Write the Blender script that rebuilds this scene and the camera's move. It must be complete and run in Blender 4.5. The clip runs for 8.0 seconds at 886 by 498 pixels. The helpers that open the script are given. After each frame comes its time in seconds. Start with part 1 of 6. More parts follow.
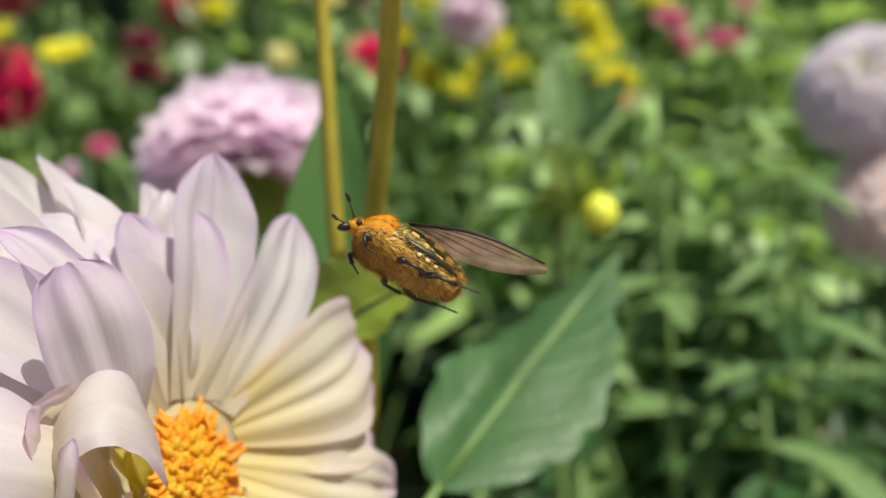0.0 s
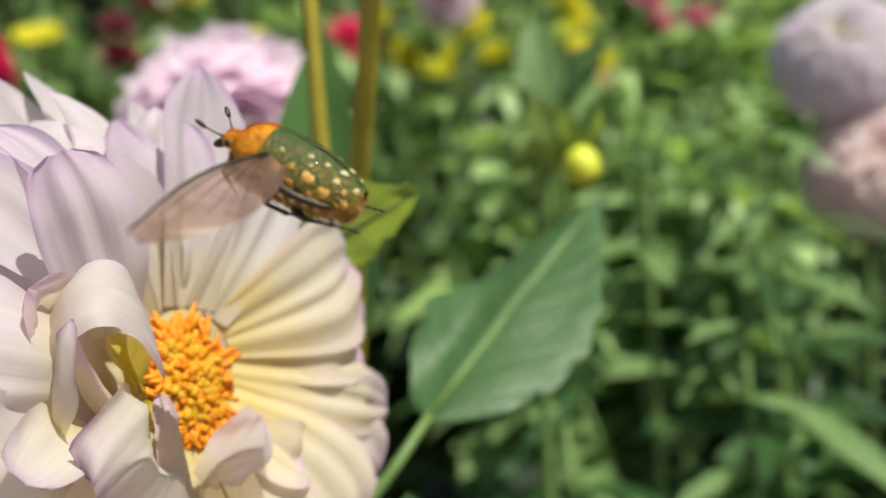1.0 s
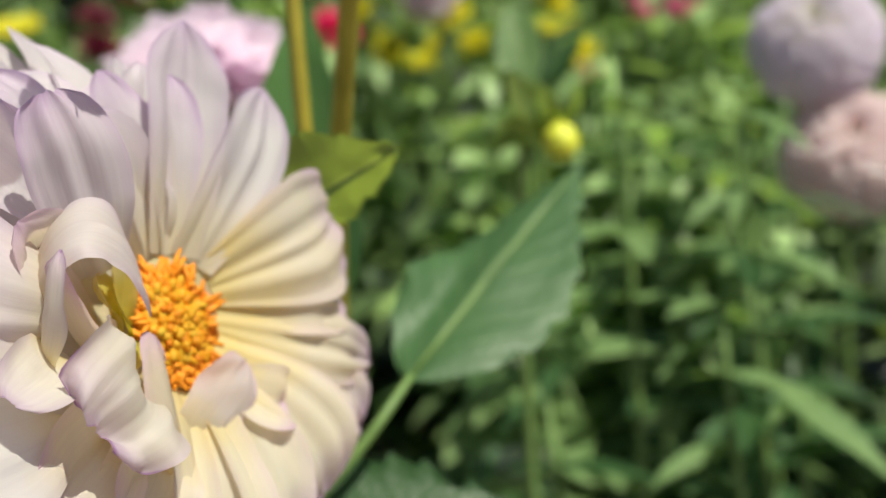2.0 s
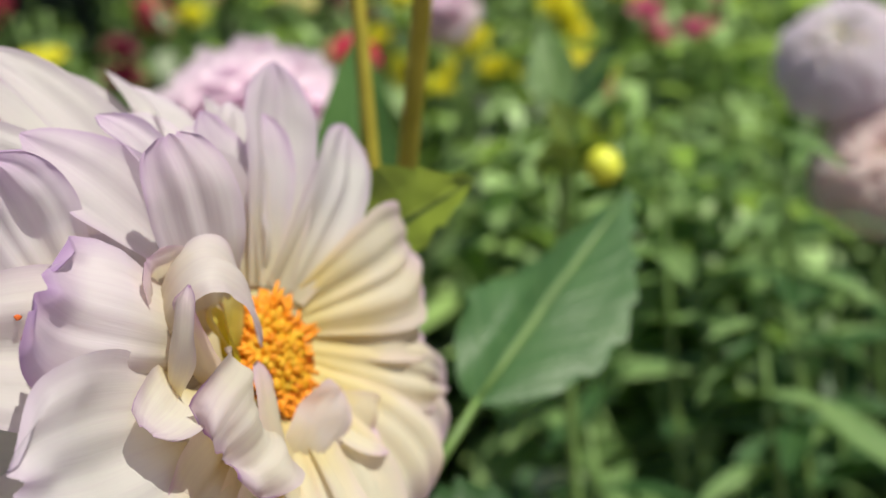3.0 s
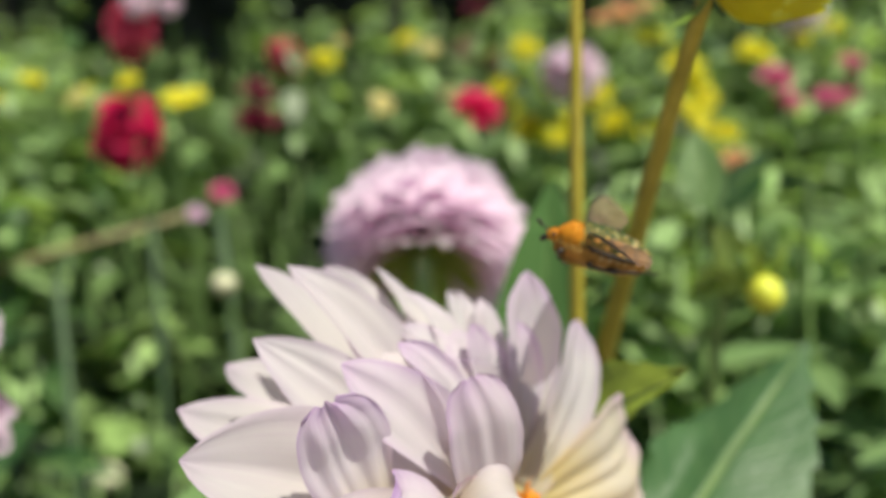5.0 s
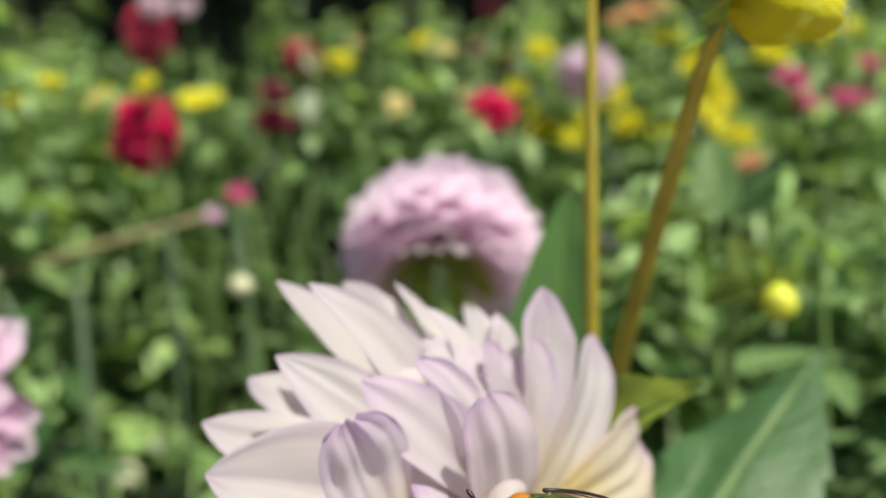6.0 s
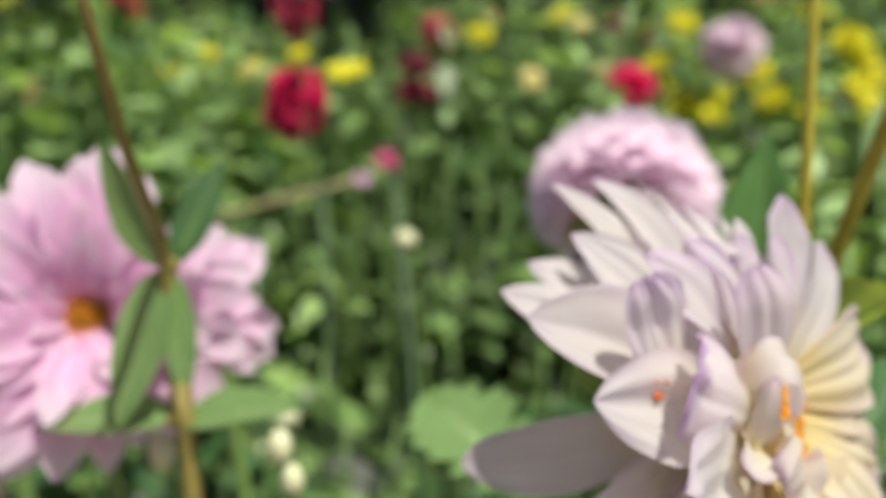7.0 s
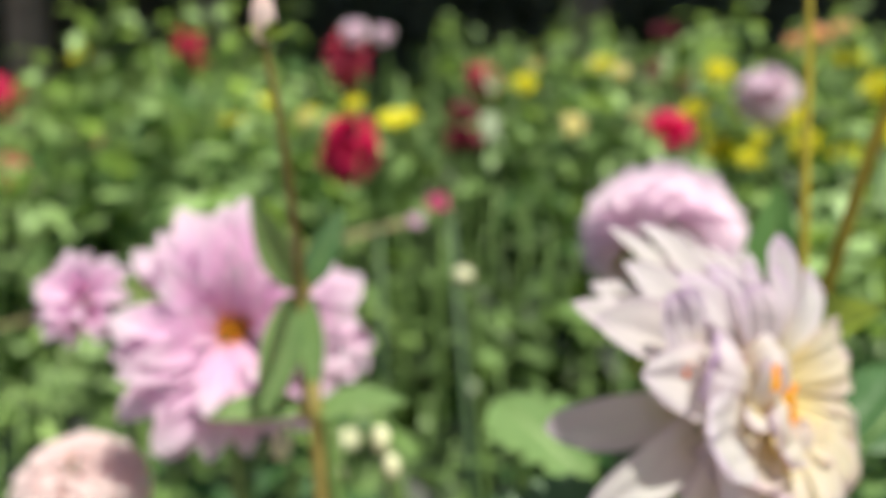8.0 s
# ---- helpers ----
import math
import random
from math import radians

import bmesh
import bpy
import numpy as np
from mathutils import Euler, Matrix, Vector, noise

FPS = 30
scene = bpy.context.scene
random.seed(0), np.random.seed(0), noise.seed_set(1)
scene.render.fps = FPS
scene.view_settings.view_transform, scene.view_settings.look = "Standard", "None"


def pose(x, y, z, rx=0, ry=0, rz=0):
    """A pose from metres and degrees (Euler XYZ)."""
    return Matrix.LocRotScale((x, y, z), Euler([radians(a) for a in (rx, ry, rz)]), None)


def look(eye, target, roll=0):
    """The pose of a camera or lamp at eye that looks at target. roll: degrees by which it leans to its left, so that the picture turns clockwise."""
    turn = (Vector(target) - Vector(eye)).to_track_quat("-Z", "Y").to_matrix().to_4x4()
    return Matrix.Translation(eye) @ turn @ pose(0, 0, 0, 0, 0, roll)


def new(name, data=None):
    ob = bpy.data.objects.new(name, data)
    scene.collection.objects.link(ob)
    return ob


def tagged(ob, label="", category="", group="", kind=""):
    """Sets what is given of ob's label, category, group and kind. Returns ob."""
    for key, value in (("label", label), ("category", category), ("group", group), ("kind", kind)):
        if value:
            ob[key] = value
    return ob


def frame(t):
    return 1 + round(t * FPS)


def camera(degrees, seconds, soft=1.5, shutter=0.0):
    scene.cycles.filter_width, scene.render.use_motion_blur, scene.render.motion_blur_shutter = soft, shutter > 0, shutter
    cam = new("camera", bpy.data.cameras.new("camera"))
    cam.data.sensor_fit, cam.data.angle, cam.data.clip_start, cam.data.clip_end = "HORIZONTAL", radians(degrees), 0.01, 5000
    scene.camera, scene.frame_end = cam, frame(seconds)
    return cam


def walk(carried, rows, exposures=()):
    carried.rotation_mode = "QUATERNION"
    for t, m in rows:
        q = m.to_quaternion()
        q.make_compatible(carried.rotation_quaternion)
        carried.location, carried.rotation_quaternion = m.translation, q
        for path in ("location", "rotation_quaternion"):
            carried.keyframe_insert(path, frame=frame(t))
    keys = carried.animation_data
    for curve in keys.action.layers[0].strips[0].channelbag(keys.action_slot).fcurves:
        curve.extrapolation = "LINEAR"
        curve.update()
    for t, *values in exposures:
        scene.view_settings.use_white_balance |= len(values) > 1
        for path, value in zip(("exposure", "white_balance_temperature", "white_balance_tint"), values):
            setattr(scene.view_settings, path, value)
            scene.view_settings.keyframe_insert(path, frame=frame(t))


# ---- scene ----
cam = camera(53.5, 8.0)
METRES, EYE, TILT, LEAN, TURN = 0.3, 1.0, -10.0, 0.0, 0.0
PATH = [
    (0, (0.011, 0.011, 1.004), (-0.042, 1.983, 0.676), -3.9),
    (0.5, (0.008, 0.01, 0.996), (-0.018, 1.98, 0.654), -4.3),
    (1, (0.008, 0.006, 0.988), (-0.002, 1.975, 0.632), -4.6),
    (1.5, (0.008, 0.004, 0.981), (0.019, 1.97, 0.615), -4.6),
    (1.7, (0.009, 0.001, 0.979), (0.028, 1.967, 0.61), -4.7),
    (2.8, (-0.003, -0.002, 0.979), (0.033, 1.97, 0.644), -4.8),
    (3, (-0.007, -0.006, 0.983), (-0.009, 1.969, 0.667), -5.7),
    (3.5, (-0.02, -0.011, 0.999), (-0.069, 1.966, 0.702), -3.8),
    (4, (-0.031, -0.018, 1.017), (-0.144, 1.962, 0.758), -3.6),
    (4.5, (-0.036, -0.021, 1.028), (-0.211, 1.957, 0.791), -3.5),
    (4.7, (-0.038, -0.021, 1.028), (-0.23, 1.957, 0.797), -3.2),
    (5.8, (-0.038, -0.026, 1.031), (-0.281, 1.946, 0.805), -2.6),
    (6, (-0.038, -0.026, 1.033), (-0.283, 1.946, 0.804), -2.8),
    (6.5, (-0.037, -0.032, 1.022), (-0.345, 1.927, 0.766), -2.5),
    (6.7, (-0.043, -0.046, 1.017), (-0.407, 1.902, 0.746), -2.1),
    (7, (-0.072, -0.079, 1.018), (-0.575, 1.839, 0.754), -1.8),
    (7.5, (-0.086, -0.132, 1.016), (-0.723, 1.751, 0.79), -0.2),
    (8, (-0.066, -0.178, 1.025), (-0.652, 1.727, 0.856), -2.0),
]
walk(cam, [(t, look(eye, target, roll)) for t, eye, target, roll in PATH], [(0, 0.22), (1.5, 0.20), (3.0, 0.12), (3.5, 0.10), (4.0, 0.16), (4.5, 0.24), (6.5, 0.26), (7.0, 0.30), (7.5, 0.36), (8, 0.46)])
cam.data.dof.use_dof = True
cam.data.dof.focus_distance = 0.138
cam.data.dof.aperture_fstop = 10.2
cam.data.dof.aperture_blades = 0

# ---- light ----
SUN = Vector((0.40, -0.31, 0.86)).normalized()
world = bpy.data.worlds.new("sky")
scene.world = world
world.use_nodes = True
wn = world.node_tree.nodes
sky = wn.new("ShaderNodeTexSky")
sky.sky_type = "NISHITA"
sky.sun_disc = False
sky.sun_elevation = math.asin(SUN.z)
sky.sun_rotation = math.atan2(SUN.x, SUN.y)
sky.air_density, sky.dust_density, sky.ozone_density = 1.0, 1.2, 1.0
wn["Background"].inputs["Strength"].default_value = 0.052
world.node_tree.links.new(sky.outputs["Color"], wn["Background"].inputs["Color"])
sun = new("sun", bpy.data.lights.new("sun", "SUN"))
sun.data.energy, sun.data.angle, sun.data.color = 4.8, radians(0.55), (1.0, 0.97, 0.80)
sun.matrix_world = look(SUN * 20, (0, 0, 0))


# ---- materials ----
def nodes_of(name):
    m = bpy.data.materials.new(name)
    m.use_nodes = True
    nt = m.node_tree
    return m, nt, nt.nodes, nt.links, nt.nodes["Principled BSDF"]


def mathnode(nt, op, a, b=None):
    n = nt.nodes.new("ShaderNodeMath")
    n.operation = op
    for k, v in enumerate((a, b)):
        if v is None:
            continue
        if isinstance(v, (int, float)):
            n.inputs[k].default_value = v
        else:
            nt.links.new(v, n.inputs[k])
    return n.outputs[0]


def ramp(nt, fac, stops):
    n = nt.nodes.new("ShaderNodeValToRGB")
    el = n.color_ramp.elements
    while len(el) < len(stops):
        el.new(0.5)
    for e, (p, c) in zip(el, stops):
        e.position, e.color = p, (*c, 1)
    nt.links.new(fac, n.inputs[0])
    return n.outputs[0]


def noise_out(nt, scale, detail=3.0, coord="Object", stretch=None, rough=0.55):
    tc = nt.nodes.new("ShaderNodeTexCoord")
    n = nt.nodes.new("ShaderNodeTexNoise")
    n.inputs["Scale"].default_value, n.inputs["Detail"].default_value = scale, detail
    n.inputs["Roughness"].default_value = rough
    src = tc.outputs[coord]
    if stretch:
        mp = nt.nodes.new("ShaderNodeMapping")
        mp.inputs["Scale"].default_value = stretch
        nt.links.new(src, mp.inputs["Vector"])
        src = mp.outputs["Vector"]
    nt.links.new(src, n.inputs["Vector"])
    return n.outputs["Fac"]


def mixcol(nt, fac, a, b, mode="MIX"):
    n = nt.nodes.new("ShaderNodeMix")
    n.data_type, n.blend_type = "RGBA", mode
    for k, v in ((0, fac), (6, a), (7, b)):
        if isinstance(v, (int, float)):
            n.inputs[k].default_value = v
        elif isinstance(v, tuple):
            n.inputs[k].default_value = (*v, 1)
        else:
            nt.links.new(v, n.inputs[k])
    return n.outputs[2]


def bumped(nt, bsdf, height, strength, dist):
    b = nt.nodes.new("ShaderNodeBump")
    b.inputs["Strength"].default_value, b.inputs["Distance"].default_value = strength, dist
    nt.links.new(height, b.inputs["Height"])
    nt.links.new(b.outputs[0], bsdf.inputs["Normal"])
    return b.outputs[0]


def thin(nt, bsdf, col, share, tint=(1, 1, 1), sheer=0.0):
    """Lets light through a thin sheet: petals, leaves, wings."""
    tr = nt.nodes.new("ShaderNodeBsdfTranslucent")
    nt.links.new(mixcol(nt, 1.0, col, tint, "MULTIPLY"), tr.inputs["Color"])
    mx = nt.nodes.new("ShaderNodeMixShader")
    mx.inputs[0].default_value = share
    nt.links.new(bsdf.outputs[0], mx.inputs[1])
    nt.links.new(tr.outputs[0], mx.inputs[2])
    out = mx.outputs[0]
    if sheer:
        cl = nt.nodes.new("ShaderNodeBsdfTransparent")
        m2 = nt.nodes.new("ShaderNodeMixShader")
        m2.inputs[0].default_value = sheer
        nt.links.new(out, m2.inputs[1])
        nt.links.new(cl.outputs[0], m2.inputs[2])
        out = m2.outputs[0]
    nt.links.new(out, nt.nodes["Material Output"].inputs["Surface"])


def petal_material(name, base, mid, tip, rim, share=0.42, veins=0.6, rimw=0.80, sheer=0.0, glow=(1.0, 0.94, 0.90)):
    """Pigment runs from the claw of the petal to its tip and rim; fine veins run along it."""
    m, nt, N, L, b = nodes_of(name)
    uv = N.new("ShaderNodeUVMap")
    sep = N.new("ShaderNodeSeparateXYZ")
    L.new(uv.outputs[0], sep.inputs[0])
    blot = noise_out(nt, 90.0, 4.0)
    v = mathnode(nt, "ADD", sep.outputs[1], mathnode(nt, "MULTIPLY", mathnode(nt, "SUBTRACT", blot, 0.5), 0.35))
    col = ramp(nt, v, [(0.06, base), (0.42, mid), (0.64, mid), (0.95, tip)])
    edge = mathnode(nt, "ABSOLUTE", mathnode(nt, "SUBTRACT", mathnode(nt, "MULTIPLY", sep.outputs[0], 2.0), 1.0))
    edge = mathnode(nt, "MULTIPLY", edge, mathnode(nt, "ADD", 0.72, mathnode(nt, "MULTIPLY", sep.outputs[1], 0.34)))
    edge = mathnode(nt, "MAXIMUM", edge, mathnode(nt, "SUBTRACT", mathnode(nt, "MULTIPLY", sep.outputs[1], 4.0), 2.98))
    edge = mathnode(nt, "ADD", edge, mathnode(nt, "MULTIPLY", mathnode(nt, "SUBTRACT", blot, 0.5), 0.22))
    rimf = ramp(nt, edge, [(rimw - 0.30, (0, 0, 0)), (rimw, (0.30, 0.30, 0.30)), (1.05, (0.85, 0.85, 0.85))])
    col = mixcol(nt, rimf, col, rim)
    vein = noise_out(nt, 1.0, 2.0, "UV", (26.0, 1.6, 1.0))
    fine = noise_out(nt, 1.0, 3.0, "UV", (90.0, 5.0, 1.0))
    streak = ramp(nt, vein, [(0.42, (1, 1, 1)), (0.78, (0.90, 0.82, 0.91))])
    col = mixcol(nt, 0.7 * veins, col, streak, "MULTIPLY")
    info = N.new("ShaderNodeObjectInfo")
    vary = ramp(nt, info.outputs["Random"], [(0.0, (0.93, 0.90, 0.91)), (1.0, (1, 1, 1))])
    col = mixcol(nt, 1.0, col, vary, "MULTIPLY")
    L.new(col, b.inputs["Base Color"])
    b.inputs["Roughness"].default_value = 0.48
    b.inputs["Specular IOR Level"].default_value = 0.35
    h = mathnode(nt, "ADD", mathnode(nt, "MULTIPLY", vein, 1.0), mathnode(nt, "MULTIPLY", fine, 0.35))
    bumped(nt, b, h, 0.4 * veins, 0.0004)
    thin(nt, b, col, share, glow, sheer)
    return m


def leaf_material(name, lo, hi, vein=(0.16, 0.24, 0.09), share=0.28, gloss=0.42, scale=60.0, midrib=True):
    m, nt, N, L, b = nodes_of(name)
    n1 = noise_out(nt, scale, 4.0)
    n2 = noise_out(nt, scale * 9, 3.0)
    geo = N.new("ShaderNodeNewGeometry")
    info = N.new("ShaderNodeObjectInfo")
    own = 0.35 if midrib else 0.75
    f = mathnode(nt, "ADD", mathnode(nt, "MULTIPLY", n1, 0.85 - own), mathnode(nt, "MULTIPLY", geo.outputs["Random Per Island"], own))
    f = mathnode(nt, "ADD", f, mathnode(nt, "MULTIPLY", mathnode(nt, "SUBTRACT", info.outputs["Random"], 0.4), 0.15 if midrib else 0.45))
    # without midrib: steep ramp, gap shade and sun highlights painted as leaf tones
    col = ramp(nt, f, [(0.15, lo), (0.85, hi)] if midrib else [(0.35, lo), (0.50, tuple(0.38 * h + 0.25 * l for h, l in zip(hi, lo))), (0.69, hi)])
    col = mixcol(nt, mathnode(nt, "MULTIPLY", n2, 0.25), col, tuple(c * 0.6 for c in lo))
    if midrib:
        uv = N.new("ShaderNodeUVMap")
        sep = N.new("ShaderNodeSeparateXYZ")
        L.new(uv.outputs[0], sep.inputs[0])
        c = mathnode(nt, "ABSOLUTE", mathnode(nt, "SUBTRACT", sep.outputs[0], 0.5))
        rib = ramp(nt, c, [(0.012, (1, 1, 1)), (0.045, (0, 0, 0))])
        # side veins slant from the midrib to the edge
        k = mathnode(nt, "SUBTRACT", mathnode(nt, "MULTIPLY", sep.outputs[1], 9.0), mathnode(nt, "MULTIPLY", c, 5.0))
        k = mathnode(nt, "ABSOLUTE", mathnode(nt, "SUBTRACT", mathnode(nt, "FRACT", k), 0.5))
        side = ramp(nt, k, [(0.0, (0.22, 0.22, 0.22)), (0.09, (0, 0, 0))])
        veins = mathnode(nt, "MAXIMUM", rib, side)
        col = mixcol(nt, veins, col, vein)
        bumped(nt, b, mathnode(nt, "ADD", mathnode(nt, "MULTIPLY", veins, -0.8), mathnode(nt, "MULTIPLY", n2, 0.5)), 0.7, 0.0012)
    else:
        bumped(nt, b, n2, 0.4, 0.002)
    L.new(col, b.inputs["Base Color"])
    b.inputs["Roughness"].default_value = gloss
    b.inputs["Specular IOR Level"].default_value = 0.45 if midrib else 0.8
    thin(nt, b, col, share, (1.0, 1.0, 0.45))
    return m


def plain(name, lo, hi, rough=0.6, scale=120.0, bump=0.4, dist=0.0005, metal=0.0, spec=0.5, coat=0.0):
    m, nt, N, L, b = nodes_of(name)
    n1, n2 = noise_out(nt, scale, 4.0), noise_out(nt, scale * 7, 3.0)
    f = mathnode(nt, "ADD", mathnode(nt, "MULTIPLY", n1, 0.7), mathnode(nt, "MULTIPLY", n2, 0.3))
    L.new(ramp(nt, f, [(0.3, lo), (0.7, hi)]), b.inputs["Base Color"])
    b.inputs["Roughness"].default_value, b.inputs["Metallic"].default_value = rough, metal
    b.inputs["Specular IOR Level"].default_value = spec
    b.inputs["Coat Weight"].default_value = coat
    bumped(nt, b, n2, bump, dist)
    return m


WHITE = petal_material("dahlia_white", (0.82, 0.76, 0.50), (0.825, 0.80, 0.80), (0.79, 0.745, 0.81), (0.73, 0.61, 0.785), share=0.52, rimw=0.90, sheer=0.02, glow=(1.0, 0.95, 0.95))
CREAM = petal_material("dahlia_cream", (0.87, 0.77, 0.36), (0.87, 0.835, 0.70), (0.80, 0.65, 0.79), (0.73, 0.54, 0.77), share=0.52, rimw=0.90, sheer=0.02, glow=(1.0, 0.92, 0.80))
LILAC = petal_material("dahlia_lilac", (0.83, 0.79, 0.62), (0.82, 0.79, 0.83), (0.74, 0.63, 0.79), (0.67, 0.50, 0.76), share=0.54, rimw=0.86, sheer=0.02, glow=(1.0, 0.94, 0.95))
# lilac pigment, deepened further to carry the shade on one cupped petal
DEEP_LILAC_SHADED = petal_material("dahlia_deep_lilac_shaded", (0.82, 0.79, 0.62), (0.80, 0.74, 0.80), (0.66, 0.52, 0.72), (0.50, 0.33, 0.62), share=0.46, rimw=0.84, sheer=0.02, glow=(1.0, 0.93, 0.95))
RIMMED = petal_material("dahlia_rimmed", (0.86, 0.79, 0.47), (0.865, 0.845, 0.77), (0.82, 0.74, 0.815), (0.40, 0.20, 0.50), share=0.52, rimw=0.96, sheer=0.02)
HEART = petal_material("dahlia_heart", (0.62, 0.60, 0.05), (0.86, 0.76, 0.16), (0.88, 0.80, 0.38), (0.86, 0.80, 0.5), share=0.55, rimw=0.95, glow=(1.0, 0.92, 0.6))
POM = petal_material("dahlia_soft_pink", (0.96, 0.87, 0.78), (0.95, 0.875, 0.935), (0.94, 0.875, 0.965), (0.93, 0.85, 0.965), rimw=0.95, share=0.72, veins=0.3, glow=(1.0, 0.93, 0.97))
PALE = petal_material("dahlia_pale", (0.95, 0.93, 0.72), (0.955, 0.93, 0.97), (0.93, 0.88, 0.98), (0.90, 0.82, 0.97), share=0.66, veins=0.4, rimw=0.95, glow=(0.97, 0.95, 1.0))
PINK = petal_material("dahlia_pink", (0.80, 0.38, 0.56), (0.91, 0.62, 0.89), (0.945, 0.82, 0.97), (0.94, 0.80, 0.96), share=0.5, rimw=0.92)
BLUSH = petal_material("dahlia_blush", (0.94, 0.74, 0.70), (0.95, 0.84, 0.87), (0.95, 0.91, 0.90), (0.94, 0.87, 0.89), share=0.58, veins=0.5, rimw=0.95)
RED = petal_material("dahlia_crimson", (0.58, 0.006, 0.07), (0.68, 0.008, 0.10), (0.74, 0.02, 0.14), (0.70, 0.015, 0.12), share=0.35)
DARKRED = petal_material("dahlia_maroon", (0.05, 0.002, 0.012), (0.13, 0.004, 0.025), (0.16, 0.006, 0.03), (0.16, 0.008, 0.03), share=0.2)
CORAL = petal_material("dahlia_coral", (0.62, 0.05, 0.09), (0.80, 0.08, 0.18), (0.84, 0.13, 0.24), (0.84, 0.14, 0.24), share=0.4)
MAGENTA = petal_material("dahlia_magenta", (0.40, 0.03, 0.10), (0.60, 0.07, 0.22), (0.68, 0.16, 0.32), (0.66, 0.14, 0.3), share=0.3)
YELLOW = petal_material("petal_yellow", (0.72, 0.60, 0.01), (0.82, 0.80, 0.02), (0.84, 0.84, 0.05), (0.82, 0.82, 0.04), share=0.40)
PEACH = petal_material("petal_peach", (0.80, 0.42, 0.14), (0.84, 0.46, 0.22), (0.84, 0.52, 0.30), (0.82, 0.5, 0.3), share=0.35)
LEMON = petal_material("petal_lemon", (0.70, 0.62, 0.16), (0.82, 0.78, 0.34), (0.84, 0.80, 0.44), (0.82, 0.78, 0.4), share=0.35)
LEAF = leaf_material("leaf_blue_green", (0.032, 0.090, 0.036), (0.115, 0.235, 0.085), (0.20, 0.30, 0.13), 0.26, 0.46, 45.0)
LEAF_FRESH = leaf_material("leaf_fresh_green", (0.085, 0.200, 0.055), (0.17, 0.34, 0.10), (0.18, 0.32, 0.10), 0.30, 0.42, 45.0)
LEAF_YOUNG = leaf_material("leaf_yellow_green", (0.30, 0.42, 0.10), (0.48, 0.60, 0.20), (0.52, 0.62, 0.26), 0.70, 0.5, 45.0)
LEAF_DARK = leaf_material("leaf_deep_green", (0.025, 0.075, 0.022), (0.05, 0.125, 0.04), (0.10, 0.19, 0.06), 0.25, 0.45, 45.0)
# near-black low ends stand for shaded gaps, bright high ends for sunlit leaves
FOLIAGE = leaf_material("foliage_green_sun_shade", (0.004, 0.014, 0.003), (0.44, 0.66, 0.21), share=0.30, gloss=0.50, scale=6.0, midrib=False)
FOLIAGE_B = leaf_material("foliage_grey_green_sun_shade", (0.004, 0.016, 0.004), (0.48, 0.68, 0.31), share=0.30, gloss=0.50, scale=6.0, midrib=False)
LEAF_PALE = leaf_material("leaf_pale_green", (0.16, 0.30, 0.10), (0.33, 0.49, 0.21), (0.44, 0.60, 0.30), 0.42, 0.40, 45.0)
# a shaded and a sunlit copy of the foliage, the light in the colour
FOLIAGE_SHADED = leaf_material("foliage_shaded_green", (0.006, 0.018, 0.005), (0.23, 0.38, 0.12), share=0.30, gloss=0.50, scale=6.0, midrib=False)
FOLIAGE_SUNLIT = leaf_material("foliage_sunlit", (0.08, 0.17, 0.05), (0.52, 0.75, 0.32), share=0.42, gloss=0.50, scale=6.0, midrib=False)
# near-black leaf colour carries the shade under the trees
SHADE_LEAF = leaf_material("foliage_shade_dark", (0.010, 0.020, 0.010), (0.028, 0.048, 0.022), share=0.10, gloss=0.6, scale=2.0, midrib=False)
STEM = plain("stem_olive", (0.30, 0.25, 0.024), (0.48, 0.40, 0.050), 0.5, 90.0)
STEM_GREEN = plain("stem_green", (0.10, 0.18, 0.045), (0.18, 0.29, 0.085), 0.5, 90.0)
STEM_BROWN = plain("stem_brown", (0.16, 0.128, 0.034), (0.27, 0.215, 0.058), 0.5, 90.0)
BUD = plain("bud_yellow", (0.60, 0.64, 0.04), (0.78, 0.80, 0.08), 0.45, 200.0)
BUD_PALE = plain("bud_pale", (0.55, 0.56, 0.34), (0.74, 0.72, 0.52), 0.5, 200.0)
CALYX = plain("calyx_green", (0.15, 0.26, 0.03), (0.30, 0.42, 0.06), 0.45, 200.0)
def floret_material():
    """Each floret its own mix of yellow and orange."""
    m, nt, N, L, b = nodes_of("floret_gold")
    geo = N.new("ShaderNodeNewGeometry")
    f = mathnode(nt, "ADD", mathnode(nt, "MULTIPLY", geo.outputs["Random Per Island"], 0.7), mathnode(nt, "MULTIPLY", noise_out(nt, 500.0), 0.3))
    col = ramp(nt, f, [(0.1, (0.78, 0.24, 0.004)), (0.5, (0.86, 0.42, 0.008)), (0.95, (0.84, 0.60, 0.05))])
    L.new(col, b.inputs["Base Color"])
    b.inputs["Roughness"].default_value = 0.6
    thin(nt, b, col, 0.35)
    return m


GOLDEN = floret_material()
FLORET = plain("floret_yellow", (0.80, 0.42, 0.01), (0.86, 0.58, 0.02), 0.55, 400.0)
STAMEN = plain("stamen_orange", (0.78, 0.22, 0.005), (0.84, 0.34, 0.01), 0.6, 400.0)
RUST = plain("pollen_rust", (0.50, 0.08, 0.01), (0.66, 0.15, 0.02), 0.7, 900.0)
SOIL = plain("soil", (0.15, 0.12, 0.095), (0.30, 0.25, 0.21), 0.95, 9.0, 0.9, 0.01)
TIMBER = plain("stake_green", (0.035, 0.075, 0.030), (0.06, 0.11, 0.045), 0.6, 30.0)
CANE = plain("cane_tan", (0.22, 0.19, 0.09), (0.33, 0.28, 0.14), 0.6, 30.0)
